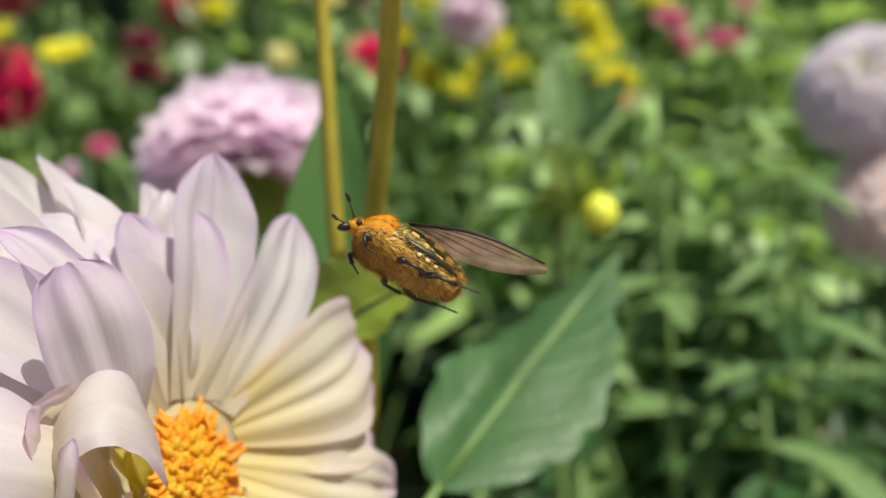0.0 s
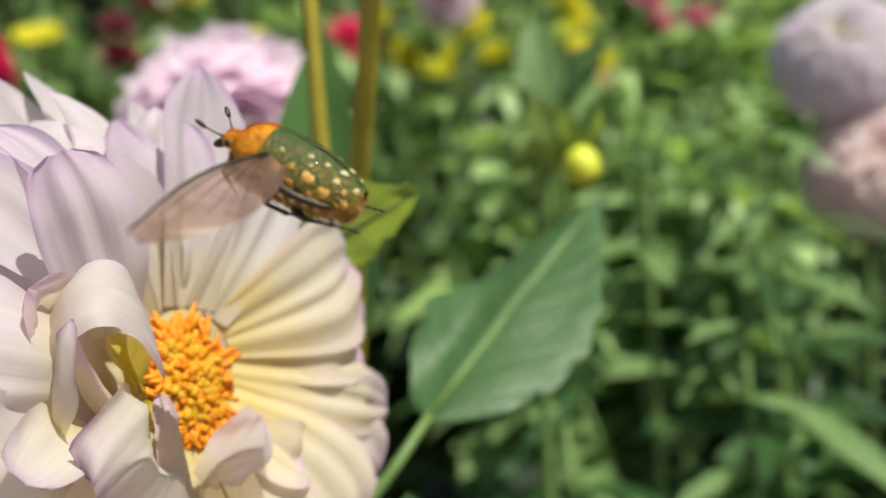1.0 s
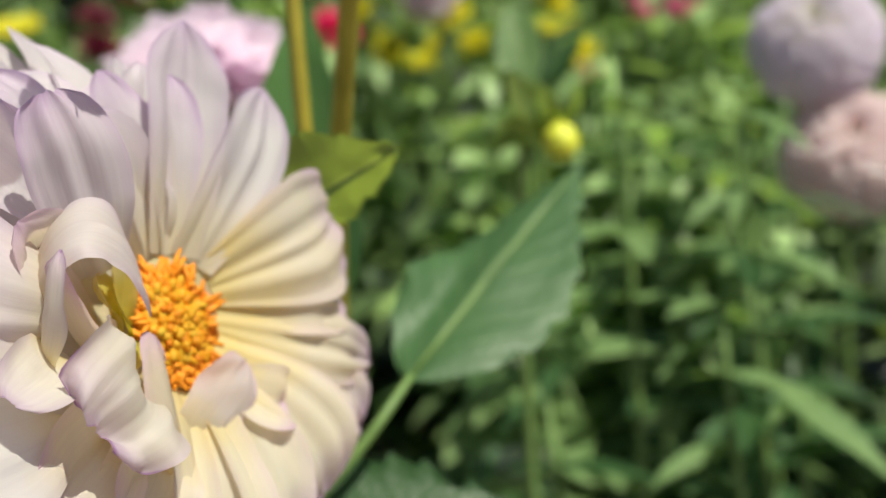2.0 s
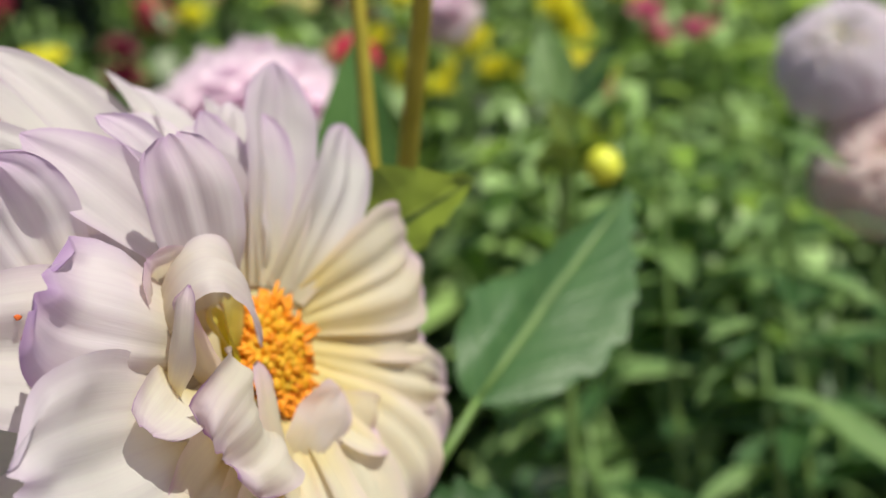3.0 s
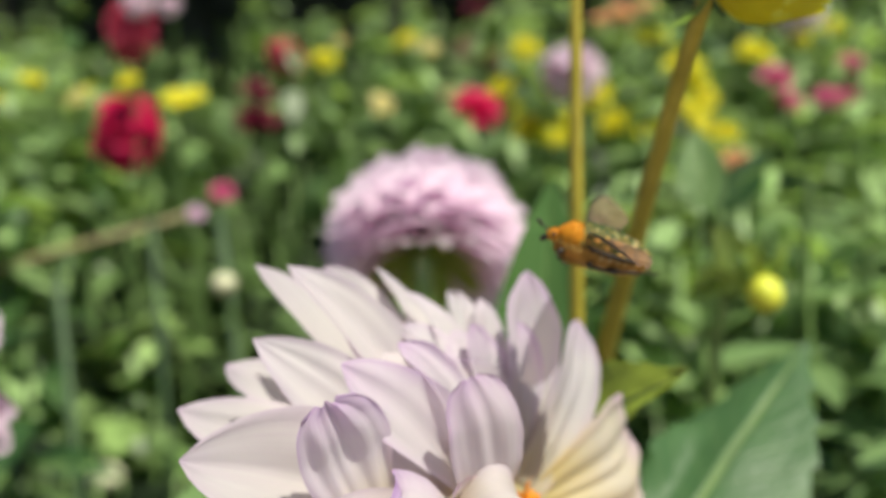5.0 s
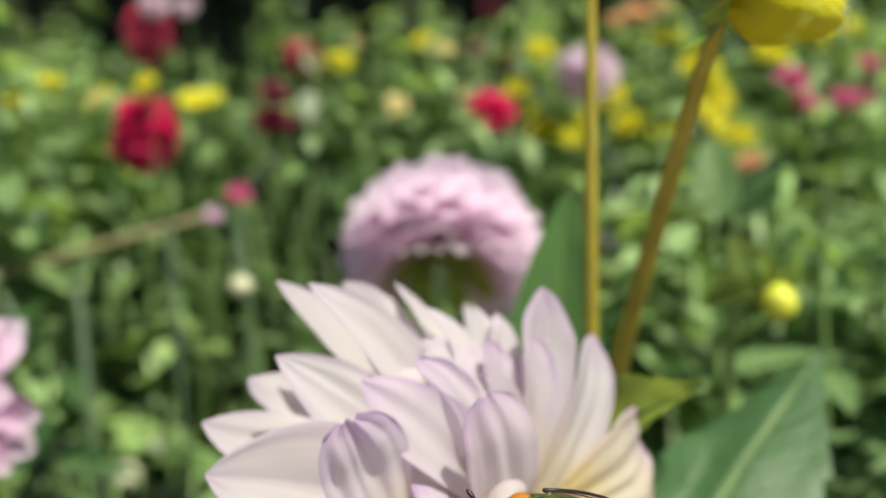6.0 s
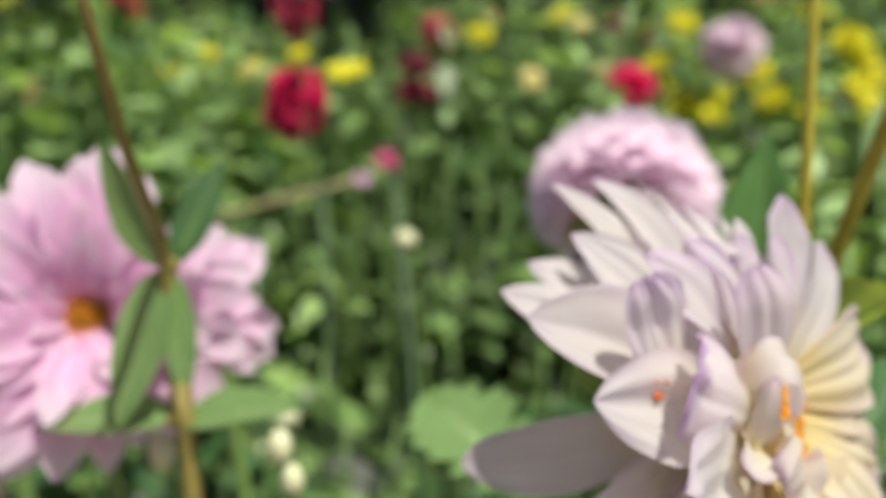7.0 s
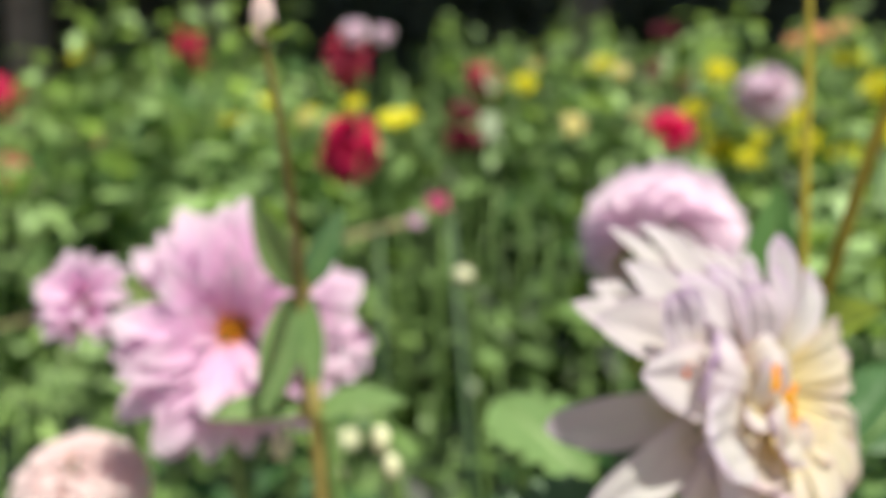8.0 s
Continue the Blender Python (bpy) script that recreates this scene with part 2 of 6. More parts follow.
BARK = plain("bark", (0.10, 0.085, 0.07), (0.30, 0.26, 0.22), 0.9, 8.0, 0.9, 0.02)


# ---- mesh helpers ----
def mesh_of(name, verts, faces, uvs=None, smooth=True):
    me = bpy.data.meshes.new(name)
    me.from_pydata([tuple(v) for v in verts], [], faces)
    if uvs:
        lay = me.uv_layers.new(name="UVMap")
        idx = np.empty(len(me.loops), dtype=np.int32)
        me.loops.foreach_get("vertex_index", idx)
        lay.data.foreach_set("uv", np.asarray(uvs, dtype=np.float32)[idx].ravel())
    if smooth:
        me.polygons.foreach_set("use_smooth", [True] * len(me.polygons))
    me.update()
    return me


def part(name, me, material, parent, label="", m=None, kind=""):
    if material and not me.materials:
        me.materials.append(material)
    ob = new(name, me)
    ob.parent = parent
    if m is not None:
        ob.matrix_basis = m
    return tagged(ob, label, kind=kind)


def thing(name, m, label, category, group=""):
    ob = new(name)
    ob.empty_display_size = 0.02
    ob.matrix_basis = m
    return tagged(ob, label, category, group)


def weave(vs, nu, nv, base=0, closed=False):
    f = []
    for j in range(nv):
        for i in range(nu if not closed else nu + 1):
            a = base + j * (nu + 1) + i
            b = base + j * (nu + 1) + (i + 1) % (nu + 1)
            f.append((a, b, b + nu + 1, a + nu + 1))
    return f


def basis(z, up=(0, 0, 1)):
    z = Vector(z).normalized()
    x = Vector(up).cross(z)
    if x.length < 1e-4:
        x = Vector((1, 0, 0))
    x.normalize()
    y = z.cross(x)
    return Matrix((x, y, z)).transposed().to_4x4()


def bez(p, t):
    if len(p) == 3:
        return p[0] * (1 - t) ** 2 + p[1] * 2 * t * (1 - t) + p[2] * t * t
    return p[0] * (1 - t) ** 3 + p[1] * 3 * t * (1 - t) ** 2 + p[2] * 3 * t * t * (1 - t) + p[3] * t ** 3


def petal_shape(t, point=0.82, claw=0.34):
    a = claw + (1 - claw) * math.sin(math.pi / 2 * min(1.0, t / 0.58))
    u = max(0.0, (t - 0.55) / 0.45)
    b = max(0.5 * (1 - min(1.0, point)) ** 2, max(0.0, 1 - u ** (1.9 - 0.5 * max(0.0, point - 0.7))) ** point)
    return a * b


def petal_geometry(spine, width, cup=0.2, ripple=0.0, folds=3, wave=0.0, hint=(0, 0, 1), seed=0, nu=14, nv=18, point=0.52, claw=0.34, notch=0.0, twist=0.0, sway=0.0, side=None):
    """A petal along a curve: cup bends its sides, ripple corrugates it along its length, wave ruffles the rim."""
    rnd = random.Random(seed)
    ph, ph2 = rnd.uniform(0, 6.28), rnd.uniform(0, 6.28)
    crease, bow = rnd.uniform(-0.05, 0.16), rnd.uniform(0.02, 0.07)
    P = [Vector(p) for p in spine]
    hint = Vector(hint)
    V, U = [], []
    for j in range(nv + 1):
        t = j / nv
        p = bez(P, t)
        T = (bez(P, min(1, t + 0.01)) - bez(P, max(0, t - 0.01))).normalized()
        Nn = (hint - T * hint.dot(T))
        Nn = Nn.normalized() if Nn.length > 1e-5 else Vector((0, 1, 0))
        Nn = Matrix.Rotation(twist * (t - 0.35), 3, T) @ Nn
        S = T.cross(Nn)
        if side:
            S = (Vector(side) - T * T.dot(Vector(side))).normalized()
            Nn = S.cross(T)
        p = p + S * (sway * width * math.sin(math.pi * t)) + Nn * (bow * width * math.sin(7 * t + ph) * t)
        w = width / 2 * petal_shape(t, point, claw)
        for i in range(nu + 1):
            s = 2 * i / nu - 1
            g = min(1.0, 2 * w / width) ** 0.8
            z = cup * w * s * s * (1 - 0.6 * t ** 3)
            z -= g * crease * w * math.exp(-(3.2 * s) ** 2)
            uneven = 0.9 * noise.noise(Vector((s * 1.7 + ph2, t * 0.9, ph)))
            z += g * ripple * width * math.sin(folds * math.pi * s + ph + 0.8 * t + 2.4 * uneven) * (0.35 + 0.65 * t) * (1 - 0.4 * abs(s)) * (1 + 0.8 * uneven)
            z += g * wave * width * math.sin(t * 9 + ph2 + 2.2 * s) * s * s * t
            z += g * width * 0.09 * noise.noise(Vector((s * 1.6 + ph, t * 3, ph2))) * (0.3 + t)
            z += g * width * 0.06 * noise.noise(Vector((s * 2.4 - ph, t * 8, ph2 + 5))) * s * s * t
            z += g * width * 0.007 * math.sin(9 * math.pi * s + ph2) * (0.4 + 0.6 * t)
            back = (notch * (0.5 + 0.5 * math.cos(math.pi * 2.5 * s + ph)) + 0.07 * noise.noise(Vector((s * 4.0, ph, ph2)))) * width * g * t ** 6
            V.append(p + S * (w * s) + Nn * z - T * back)
            U.append((i / nu, t))
    return V, weave(V, nu, nv), U


def petal_mesh(spine, width, **kw):
    return mesh_of("petal", *petal_geometry(spine, width, **kw))


def tube_geometry(points, radii, sides=8):
    pts = [Vector(p) for p in points]
    V, F = [], []
    side = None
    for k, p in enumerate(pts):
        T = (pts[min(k + 1, len(pts) - 1)] - pts[max(k - 1, 0)]).normalized()
        if side is None:
            side = T.cross(Vector((0.3, 0.2, 1))).normalized()
            if side.length < 0.1:
                side = T.cross(Vector((1, 0, 0))).normalized()
        side = (side - T * side.dot(T)).normalized()
        up = T.cross(side)
        r = radii[k] if isinstance(radii, (list, tuple)) else radii
        for i in range(sides):
            a = 2 * math.pi * i / sides
            V.append(p + side * (r * math.cos(a)) + up * (r * math.sin(a)))
    n = len(pts)
    for k in range(n - 1):
        for i in range(sides):
            a, b = k * sides + i, k * sides + (i + 1) % sides
            F.append((a, b, b + sides, a + sides))
    V += [pts[0], pts[-1]]
    for i in range(sides):
        F.append(((i + 1) % sides, i, n * sides))
        F.append(((n - 1) * sides + i, (n - 1) * sides + (i + 1) % sides, n * sides + 1))
    return V, F


def tube(points, radii, sides=8):
    return mesh_of("tube", *tube_geometry(points, radii, sides))


def curve_points(ctrl, n=14):
    """A smooth line through its points."""
    c = [Vector(p) for p in ctrl]
    c = [2 * c[0] - c[1]] + c + [2 * c[-1] - c[-2]]
    out = []
    per = max(2, n // (len(c) - 3))
    for k in range(1, len(c) - 2):
        for i in range(per):
            t = i / per
            p0, p1, p2, p3 = c[k - 1:k + 3]
            out.append(0.5 * ((2 * p1) + (p2 - p0) * t + (2 * p0 - 5 * p1 + 4 * p2 - p3) * t * t + (3 * p1 - p0 - 3 * p2 + p3) * t ** 3))
    out.append(c[-2])
    return out


def stem_mesh(ctrl, r0, r1, sides=8, n=16):
    pts = curve_points(ctrl, n)
    k = len(pts) - 1
    return tube(pts, [r0 + (r1 - r0) * i / k for i in range(k + 1)], sides)


def merge(chunks):
    V, F, U = [], [], []
    for c in chunks:
        o = len(V)
        V += list(c[0])
        F += [tuple(i + o for i in f) for f in c[1]]
        U += list(c[2]) if len(c) > 2 else [(0.5, 0.5)] * len(c[0])
    return V, F, U


def shifted(geo, m):
    return ([m @ Vector(v) for v in geo[0]],) + tuple(geo[1:])


def ball_geometry(r, nu=12, nv=8, squash=(1, 1, 1), rough=0.0, seed=0, lo=0.0, hi=1.0):
    V, U = [], []
    for j in range(nv + 1):
        a = math.pi * (lo + (hi - lo) * j / nv)
        for i in range(nu):
            b = 2 * math.pi * i / nu
            d = Vector((math.sin(a) * math.cos(b), math.sin(a) * math.sin(b), math.cos(a)))
            k = r * (1 + rough * noise.noise(d * 3 + Vector((seed, 0, 0))))
            V.append(Vector((d.x * squash[0], d.y * squash[1], d.z * squash[2])) * k)
            U.append((i / nu, j / nv))
    F = []
    for j in range(nv):
        for i in range(nu):
            a, b = j * nu + i, j * nu + (i + 1) % nu
            F.append((a, a + nu, b + nu, b))
    return V, F, U


def leaf_geometry(length, width, fold=0.18, droop=0.12, teeth=0, nu=8, nv=22, curl=0.0, seed=0, tooth=0.14, peak=0.78, taper=0.85, roll=0.0):
    """A leaf along +Y, face up: folded along its midrib, drooping, toothed at the edge; roll turns up one margin near the base."""
    rnd = random.Random(seed)
    ph = rnd.uniform(0, 6)
    deep = [[rnd.uniform(0.35, 1.5) for k in range(teeth + 2)] for side in range(2)]
    slip = (0.0, rnd.uniform(0.3, 0.7))
    V, U = [], []
    for j in range(nv + 1):
        t = j / nv
        w = width / 2 * (math.sin(math.pi * t ** peak) ** taper if 0 < t < 1 else 0.0) + 0.0006
        for i in range(nu + 1):
            s = 2 * i / nu - 1
            k = t * teeth + slip[s > 0]
            saw = (k % 1.0) * deep[s > 0][int(k)] if teeth else 0.0
            ww = w * (1 - (tooth * 2.2 * saw if abs(s) > 0.9 else tooth * 0.7 * saw * abs(s)))
            z = fold * w * abs(s) ** 1.3 - droop * length * t * t + curl * w * math.sin(t * 8 + ph + s) * s * s
            z += width * 0.02 * noise.noise(Vector((s * 2 + ph, t * 5, 0)))
            z += roll * w * max(0.0, -s - 0.45) * math.exp(-((t - 0.28) / 0.22) ** 2)
            x = ww * (s + roll * 0.35 * max(0.0, -s - 0.45) * math.exp(-((t - 0.28) / 0.22) ** 2))
            V.append(Vector((x, length * t - 0.02 * length * saw * abs(s), z)))
            U.append((i / nu, t))
    return V, weave(V, nu, nv), U


def leaf_pose(base, tip, normal):
    b, y = Vector(base), (Vector(tip) - Vector(base))
    y.normalize()
    n = Vector(normal)
    z = (n - y * n.dot(y)).normalized()
    x = y.cross(z)
    m = Matrix((x, y, z)).transposed().to_4x4()
    m.translation = b
    return m


def add_leaf(parent, base, tip, normal, width, material, teeth=9, fold=0.18, droop=0.05, seed=0, label="", nu=8, nv=44, curl=0.05, **kw):
    L = (Vector(tip) - Vector(base)).length
    lf = part("leaf", mesh_of("leaf", *leaf_geometry(L, width, fold, droop, teeth, nu, nv, curl, seed, **kw)), material, parent, label, leaf_pose(base, tip, normal))
    rib = leaf_rib(L, droop)
    part("midrib", rib, STEM_GREEN, lf)
    return lf


def leaf_rib(L, droop):
    pts = [Vector((0, L * t, -droop * L * t * t - 0.0004)) for t in (0, 0.2, 0.4, 0.6, 0.8, 0.97)]
    return tube(pts, [0.0011, 0.001, 0.0008, 0.0006, 0.0004, 0.0002], 6)


# ---- ground ----
def build_ground():
    V, n = [], 46
    for j in range(n + 1):
        for i in range(n + 1):
            a, b = (i / n * 2 - 1), (j / n * 2 - 1)
            x, y = 1.5 * a + 400 * a ** 9, 2 + 1.8 * b + 400 * b ** 9
            V.append((x, y, 0.02 * noise.noise(Vector((x * 3, y * 3, 0))) + 0.012 * noise.noise(Vector((x * 11, y * 11, 4)))))
    g = new("ground", mesh_of("ground", V, weave(V, n, n)))
    g.data.materials.append(SOIL)
    tagged(g, "dry grey-brown garden soil between the flower beds", "ground", kind="structure")
    rnd = random.Random(5)
    chunks = []
    for k in range(260):
        x, y = rnd.uniform(-1.0, 0.9), rnd.uniform(0.5, 3.2)
        r = rnd.uniform(0.006, 0.02)
        chunks.append(shifted(ball_geometry(r, 6, 4, (1, 0.8, 0.6), 0.4, k), Matrix.Translation((x, y, 0.012))))
    s = new("gravel", mesh_of("gravel", *merge(chunks), smooth=False))
    s.data.materials.append(SOIL)
    tagged(s, "small grey stones scattered on the soil", "gravel", kind="stuff")


# ---- the white dahlia in the foreground ----
FACE = basis((0.81, -0.526, 0.26))
FACE.translation = (-0.042, 0.172, 0.940)


def white_dahlia():
    plant = thing("dahlia_plant", pose(0, 0, 0), "white dahlia in full bloom with lilac petal rims and orange disc", "flower")
    core = shifted(ball_geometry(0.021, 16, 10, (1, 1, 0.8)), Matrix.Translation((0, 0, -0.0185)))
    head = part("bloom", mesh_of("receptacle", *core), CREAM, plant, "", FACE)

    shy = random.Random(29)

    def petal(tip, width, arch=0.006, cup=0.22, mat=WHITE, base=None, ctrl=None, hint=(0, 0, 1), **kw):
        tip = Vector(tip)
        flat = Vector((tip.x, tip.y, 0)).normalized()
        if base is None:
            zb = -0.004 + 0.45 * min(0.0, tip.z)
            base = flat * 0.011 + Vector((0, 0, zb))
        b = Vector(base)
        if ctrl is None:
            up, g = Vector((0, 0, 1)), tip - b
            ctrl = [b + g * 0.36 + up * arch * 1.2 + flat * 0.003, b + g * 0.74 + up * (arch * 0.9 + shy.uniform(-0.003, 0.004)) + flat * 0.002]
        petal.count += 1
        kw.setdefault("twist", shy.uniform(-0.5, 0.5))
        kw.setdefault("sway", shy.uniform(-0.14, 0.14))
        kw["wave"] = kw.get("wave", 0.0) + shy.uniform(0.0, 0.05)
        kw["ripple"] = kw.get("ripple", 0.0) * 1.25 + 0.006
        return part("petal", petal_mesh([b, *[Vector(c) for c in ctrl], tip], width, cup=cup, hint=hint, seed=petal.count, **kw), mat, head)
    petal.count = 0

    # the open side, round the disc
    petal((0.0200, 0.0578, 0.0030), 0.0200, 0.004, 0.24, LILAC, claw=0.62, ripple=0.030, folds=3, point=0.75, sway=-0.05, twist=0.0, notch=0.05, nu=18, nv=24)
    petal((0.0385, 0.0418, 0.0030), 0.0185, 0.005, 0.26, LILAC, claw=0.60, ripple=0.030, folds=3, point=0.8, sway=0.04, twist=0.1, nu=18, nv=24)
    petal((0.0235, 0.0420, -0.0050), 0.015, 0.003, 0.25, WHITE, ripple=0.02, point=0.8)
    petal((0.0480, 0.0100, 0.0005), 0.030, 0.009, 0.06, CREAM, ripple=0.030, folds=4, point=0.30, notch=0.10, twist=0.1, sway=0.06, nu=26, nv=24)
    petal((0.0505, -0.0070, -0.0040), 0.025, 0.008, 0.08, CREAM, ripple=0.032, folds=3, point=0.42, notch=0.10, twist=-0.1, sway=0.0, nu=22)
    petal((0.0495, -0.0160, -0.0090), 0.022, 0.005, 0.10, CREAM, ripple=0.05, folds=3, point=0.45, nu=18)
    petal((0.0500, -0.0272, -0.0015), 0.0180, 0.008, -0.30, CREAM, ripple=0.04, folds=3, point=0.42, twist=0.0, sway=0.05, nu=18, nv=22)
    petal((0.0405, -0.0405, -0.0035), 0.0270, 0.008, 0.05, CREAM, ripple=0.030, folds=3, point=0.40, notch=0.05, twist=0.0, sway=0.0, nu=22, nv=22)
    petal((0.0425, -0.0330, -0.0110), 0.022, 0.006, 0.10, CREAM, ripple=0.04, folds=4)
    petal((0.0215, -0.0500, 0.0000), 0.024, 0.008, 0.10, CREAM, ripple=0.05, folds=4, point=0.45, nu=18)
    petal((-0.002, -0.0540, 0.0040), 0.022, 0.009, 0.15, CREAM, ripple=0.04, folds=3)
    petal((-0.020, -0.053, 0.006), 0.024, 0.009, 0.20, CREAM, ripple=0.03, wave=0.04)
    petal((-0.036, -0.048, 0.004), 0.026, 0.008, 0.20, CREAM, ripple=0.03)
    petal((-0.052, -0.036, 0.000), 0.030, 0.006, 0.20, WHITE, ripple=0.03)
    petal((-0.0690, -0.0050, 0.0120), 0.032, 0.006, 0.16, WHITE, base=(-0.026, -0.010, -0.002), ripple=0.018, folds=4, notch=0.20, point=0.30, twist=0.1, sway=0.0, nu=22, nv=22)
    # short petals standing at the rim of the disc
    petal((0.0060, -0.0150, 0.0050), 0.0145, mat=WHITE, cup=-0.12, base=(-0.0110, -0.0250, 0.002), ctrl=[(-0.006, -0.0220, 0.0062), (0.000, -0.0180, 0.0068)], hint=(0.15, 0.0, 0.98), point=0.4, claw=0.7, twist=0.0, sway=0.0)
    petal((0.014, -0.026, 0.004), 0.014, 0.006, 0.35, CREAM, base=(0.002, -0.015, -0.002), wave=0.05)
    # the pale tongue below the heart
    petal((-0.0165, -0.0042, 0.0095), 0.0110, mat=CREAM, cup=-0.45, base=(-0.0150, -0.0300, 0.0030), ctrl=[(-0.0175, -0.0190, 0.0120), (-0.0220, -0.0050, 0.0155)], hint=(0.5, 0.1, 0.85), point=0.5, claw=0.8, twist=0.0, sway=0.0, nu=16)
    # the hood that bends over the disc
    petal((-0.0175, 0.0005, 0.0125), 0.0150, mat=WHITE, cup=-0.25, base=(-0.0335, 0.0080, 0.0050),
          ctrl=[(-0.0400, 0.0215, 0.0190), (-0.0240, 0.0230, 0.0275)], side=(-0.52, -0.69, 0.50), point=0.42, claw=0.62, ripple=0.01, folds=2, twist=0.0, sway=0.0, nu=20, nv=30)
    for tip, w, c, foot in (((-0.0235, 0.0094, 0.0085), 0.010, (-0.0210, 0.0040, 0.0050), (-0.0170, -0.0019, 0.0000)), ((-0.0165, 0.0120, 0.0070), 0.009, (-0.0176, 0.0052, 0.0050), (-0.0145, -0.0015, 0.0000)), ((-0.0246, -0.0063, 0.0080), 0.006, (-0.0210, -0.0039, 0.0060), (-0.0137, -0.0029, 0.0000))):
        petal(tip, w, mat=HEART, cup=0.5, base=foot, ctrl=[c], hint=(0.4, 0.2, 0.9))
    # the wall of the tube under the hood
    petal((-0.0345, 0.0150, 0.0165), 0.0150, mat=CREAM, cup=0.50, base=(-0.0225, -0.0040, 0.0000), ctrl=[(-0.0310, 0.0040, 0.0060)], hint=(0.75, 0.10, 0.60), point=0.4, claw=0.7, twist=0.0, sway=0.0)
    # the ruffled petal with the dark lilac rim
    petal((-0.0385, -0.0145, 0.0185), 0.0265, mat=RIMMED, cup=0.10, base=(-0.0185, -0.0075, 0.0015),
          ctrl=[(-0.0225, -0.0085, 0.0150), (-0.0325, -0.0115, 0.0215)], hint=(0.30, 0.02, 0.95), wave=0.05, ripple=0.05, folds=2, point=0.14, claw=0.45, notch=0.04, twist=0.0, sway=0.0, nu=28, nv=24)
    # a small one beside it, and the ragged leaf of the heart
    petal((-0.0485, -0.0052, 0.0155), 0.0125, mat=RIMMED, cup=0.30, base=(-0.0340, -0.0005, 0.0070), ctrl=[(-0.0405, -0.0010, 0.0150)], hint=(0.2, 0.4, 0.9), wave=0.06, point=0.3, claw=0.6, twist=0.0)
    petal((-0.0360, 0.0142, 0.0205), 0.0085, mat=RIMMED, cup=0.5, base=(-0.0375, -0.0010, 0.0090),
          ctrl=[(-0.0410, 0.0060, 0.0160)], hint=(0.8, 0.1, 0.5), wave=0.14, notch=0.2, point=0.6, claw=0.6)
    # shaded petals that fill the heart's lower side
    petal((-0.0440, -0.0250, 0.0080), 0.020, mat=CREAM, cup=0.35, base=(-0.020, -0.016, 0.0), ctrl=[(-0.034, -0.020, 0.010)], ripple=0.03, twist=0.1)
    petal((-0.0330, -0.0330, 0.0090), 0.018, mat=CREAM, cup=0.35, base=(-0.014, -0.020, 0.0), ctrl=[(-0.025, -0.028, 0.011)], ripple=0.03, twist=-0.1)
    petal((-0.0380, 0.0200, 0.0150), 0.016, mat=CREAM, cup=0.45, base=(-0.024, 0.012, -0.004), ctrl=[(-0.034, 0.014, 0.008)], hint=(0.4, -0.6, 0.6), wave=0.05)
    # cupped petals in front
    petal((-0.0275, 0.0402, 0.0175), 0.0170, mat=LILAC, cup=-0.15, base=(-0.0200, 0.0100, 0.0060), ctrl=[(-0.0255, 0.0190, 0.0145), (-0.0262, 0.0300, 0.0170)], hint=(-0.45, 0.10, 0.90), ripple=0.040, folds=3, point=0.26, notch=0.08, claw=0.55, twist=0.0, sway=0.05, nu=26, nv=24)
    petal((-0.0560, 0.0208, 0.0120), 0.0265, mat=DEEP_LILAC_SHADED, cup=-0.55, base=(-0.0325, 0.0065, 0.0110), ctrl=[(-0.0410, 0.0105, 0.0140), (-0.0520, 0.0165, 0.0130)], hint=(-0.15, 0.0, 0.98), ripple=0.02, folds=3, point=0.20, notch=0.14, claw=0.62, twist=0.0, sway=0.0, nu=26, nv=24)
    petal((-0.0020, 0.0490, -0.0010), 0.0150, 0.003, 0.35, LILAC, notch=0.16, point=0.5)
    petal((0.0120, 0.0465, 0.0030), 0.0130, 0.002, 0.40, LILAC, point=0.6)
    petal((-0.0265, 0.0500, 0.0000), 0.0125, 0.004, 0.50, LILAC, ripple=0.03, wave=0.08, notch=0.12, point=0.6)
    spotted = petal((-0.0695, 0.0175, -0.0060), 0.0285, 0.004, 0.10, WHITE, ripple=0.020, folds=3, point=0.75, twist=0.0, sway=-0.04, nu=20, nv=18)
    petal((-0.0522, 0.0436, 0.0020), 0.0205, mat=LILAC, cup=-0.04, base=(-0.0395, 0.0160, -0.0060), ctrl=[(-0.0465, 0.0250, -0.0020), (-0.0505, 0.0350, 0.0000)], hint=(-0.40, 0.1, 0.90), ripple=0.028, folds=5, point=0.26, notch=0.14, twist=0.0, claw=0.5, sway=0.08, nu=30, nv=26)
    petal((-0.0400, 0.0490, -0.0040), 0.017, 0.008, 0.40, LILAC, wave=0.09, point=0.7)
    # the mound of back petals
    petal((-0.0690, 0.0395, -0.0220), 0.027, 0.008, 0.24, WHITE, ripple=0.012, folds=3, point=0.8, twist=0.1, sway=0.06, nu=20, nv=24)
    petal((-0.0455, 0.0580, -0.0230), 0.018, 0.008, 0.34, WHITE, ripple=0.02, point=0.85)
    petal((-0.034, 0.054, -0.050), 0.016, 0.008, 0.2, WHITE)
    petal((0.0330, 0.0580, -0.0330), 0.015, 0.005, 0.30, WHITE, notch=0.14, point=0.6)
    petal((0.0195, 0.0575, -0.0180), 0.015, 0.006, 0.35, WHITE, notch=0.20, point=0.5)
    petal((-0.0228, 0.0755, -0.0450), 0.0155, 0.010, 0.40, WHITE, ripple=0.01, point=0.8, twist=0.1)
    petal((-0.0320, 0.0722, -0.0225), 0.0150, 0.010, 0.45, WHITE, point=0.85, twist=-0.1, sway=0.05)
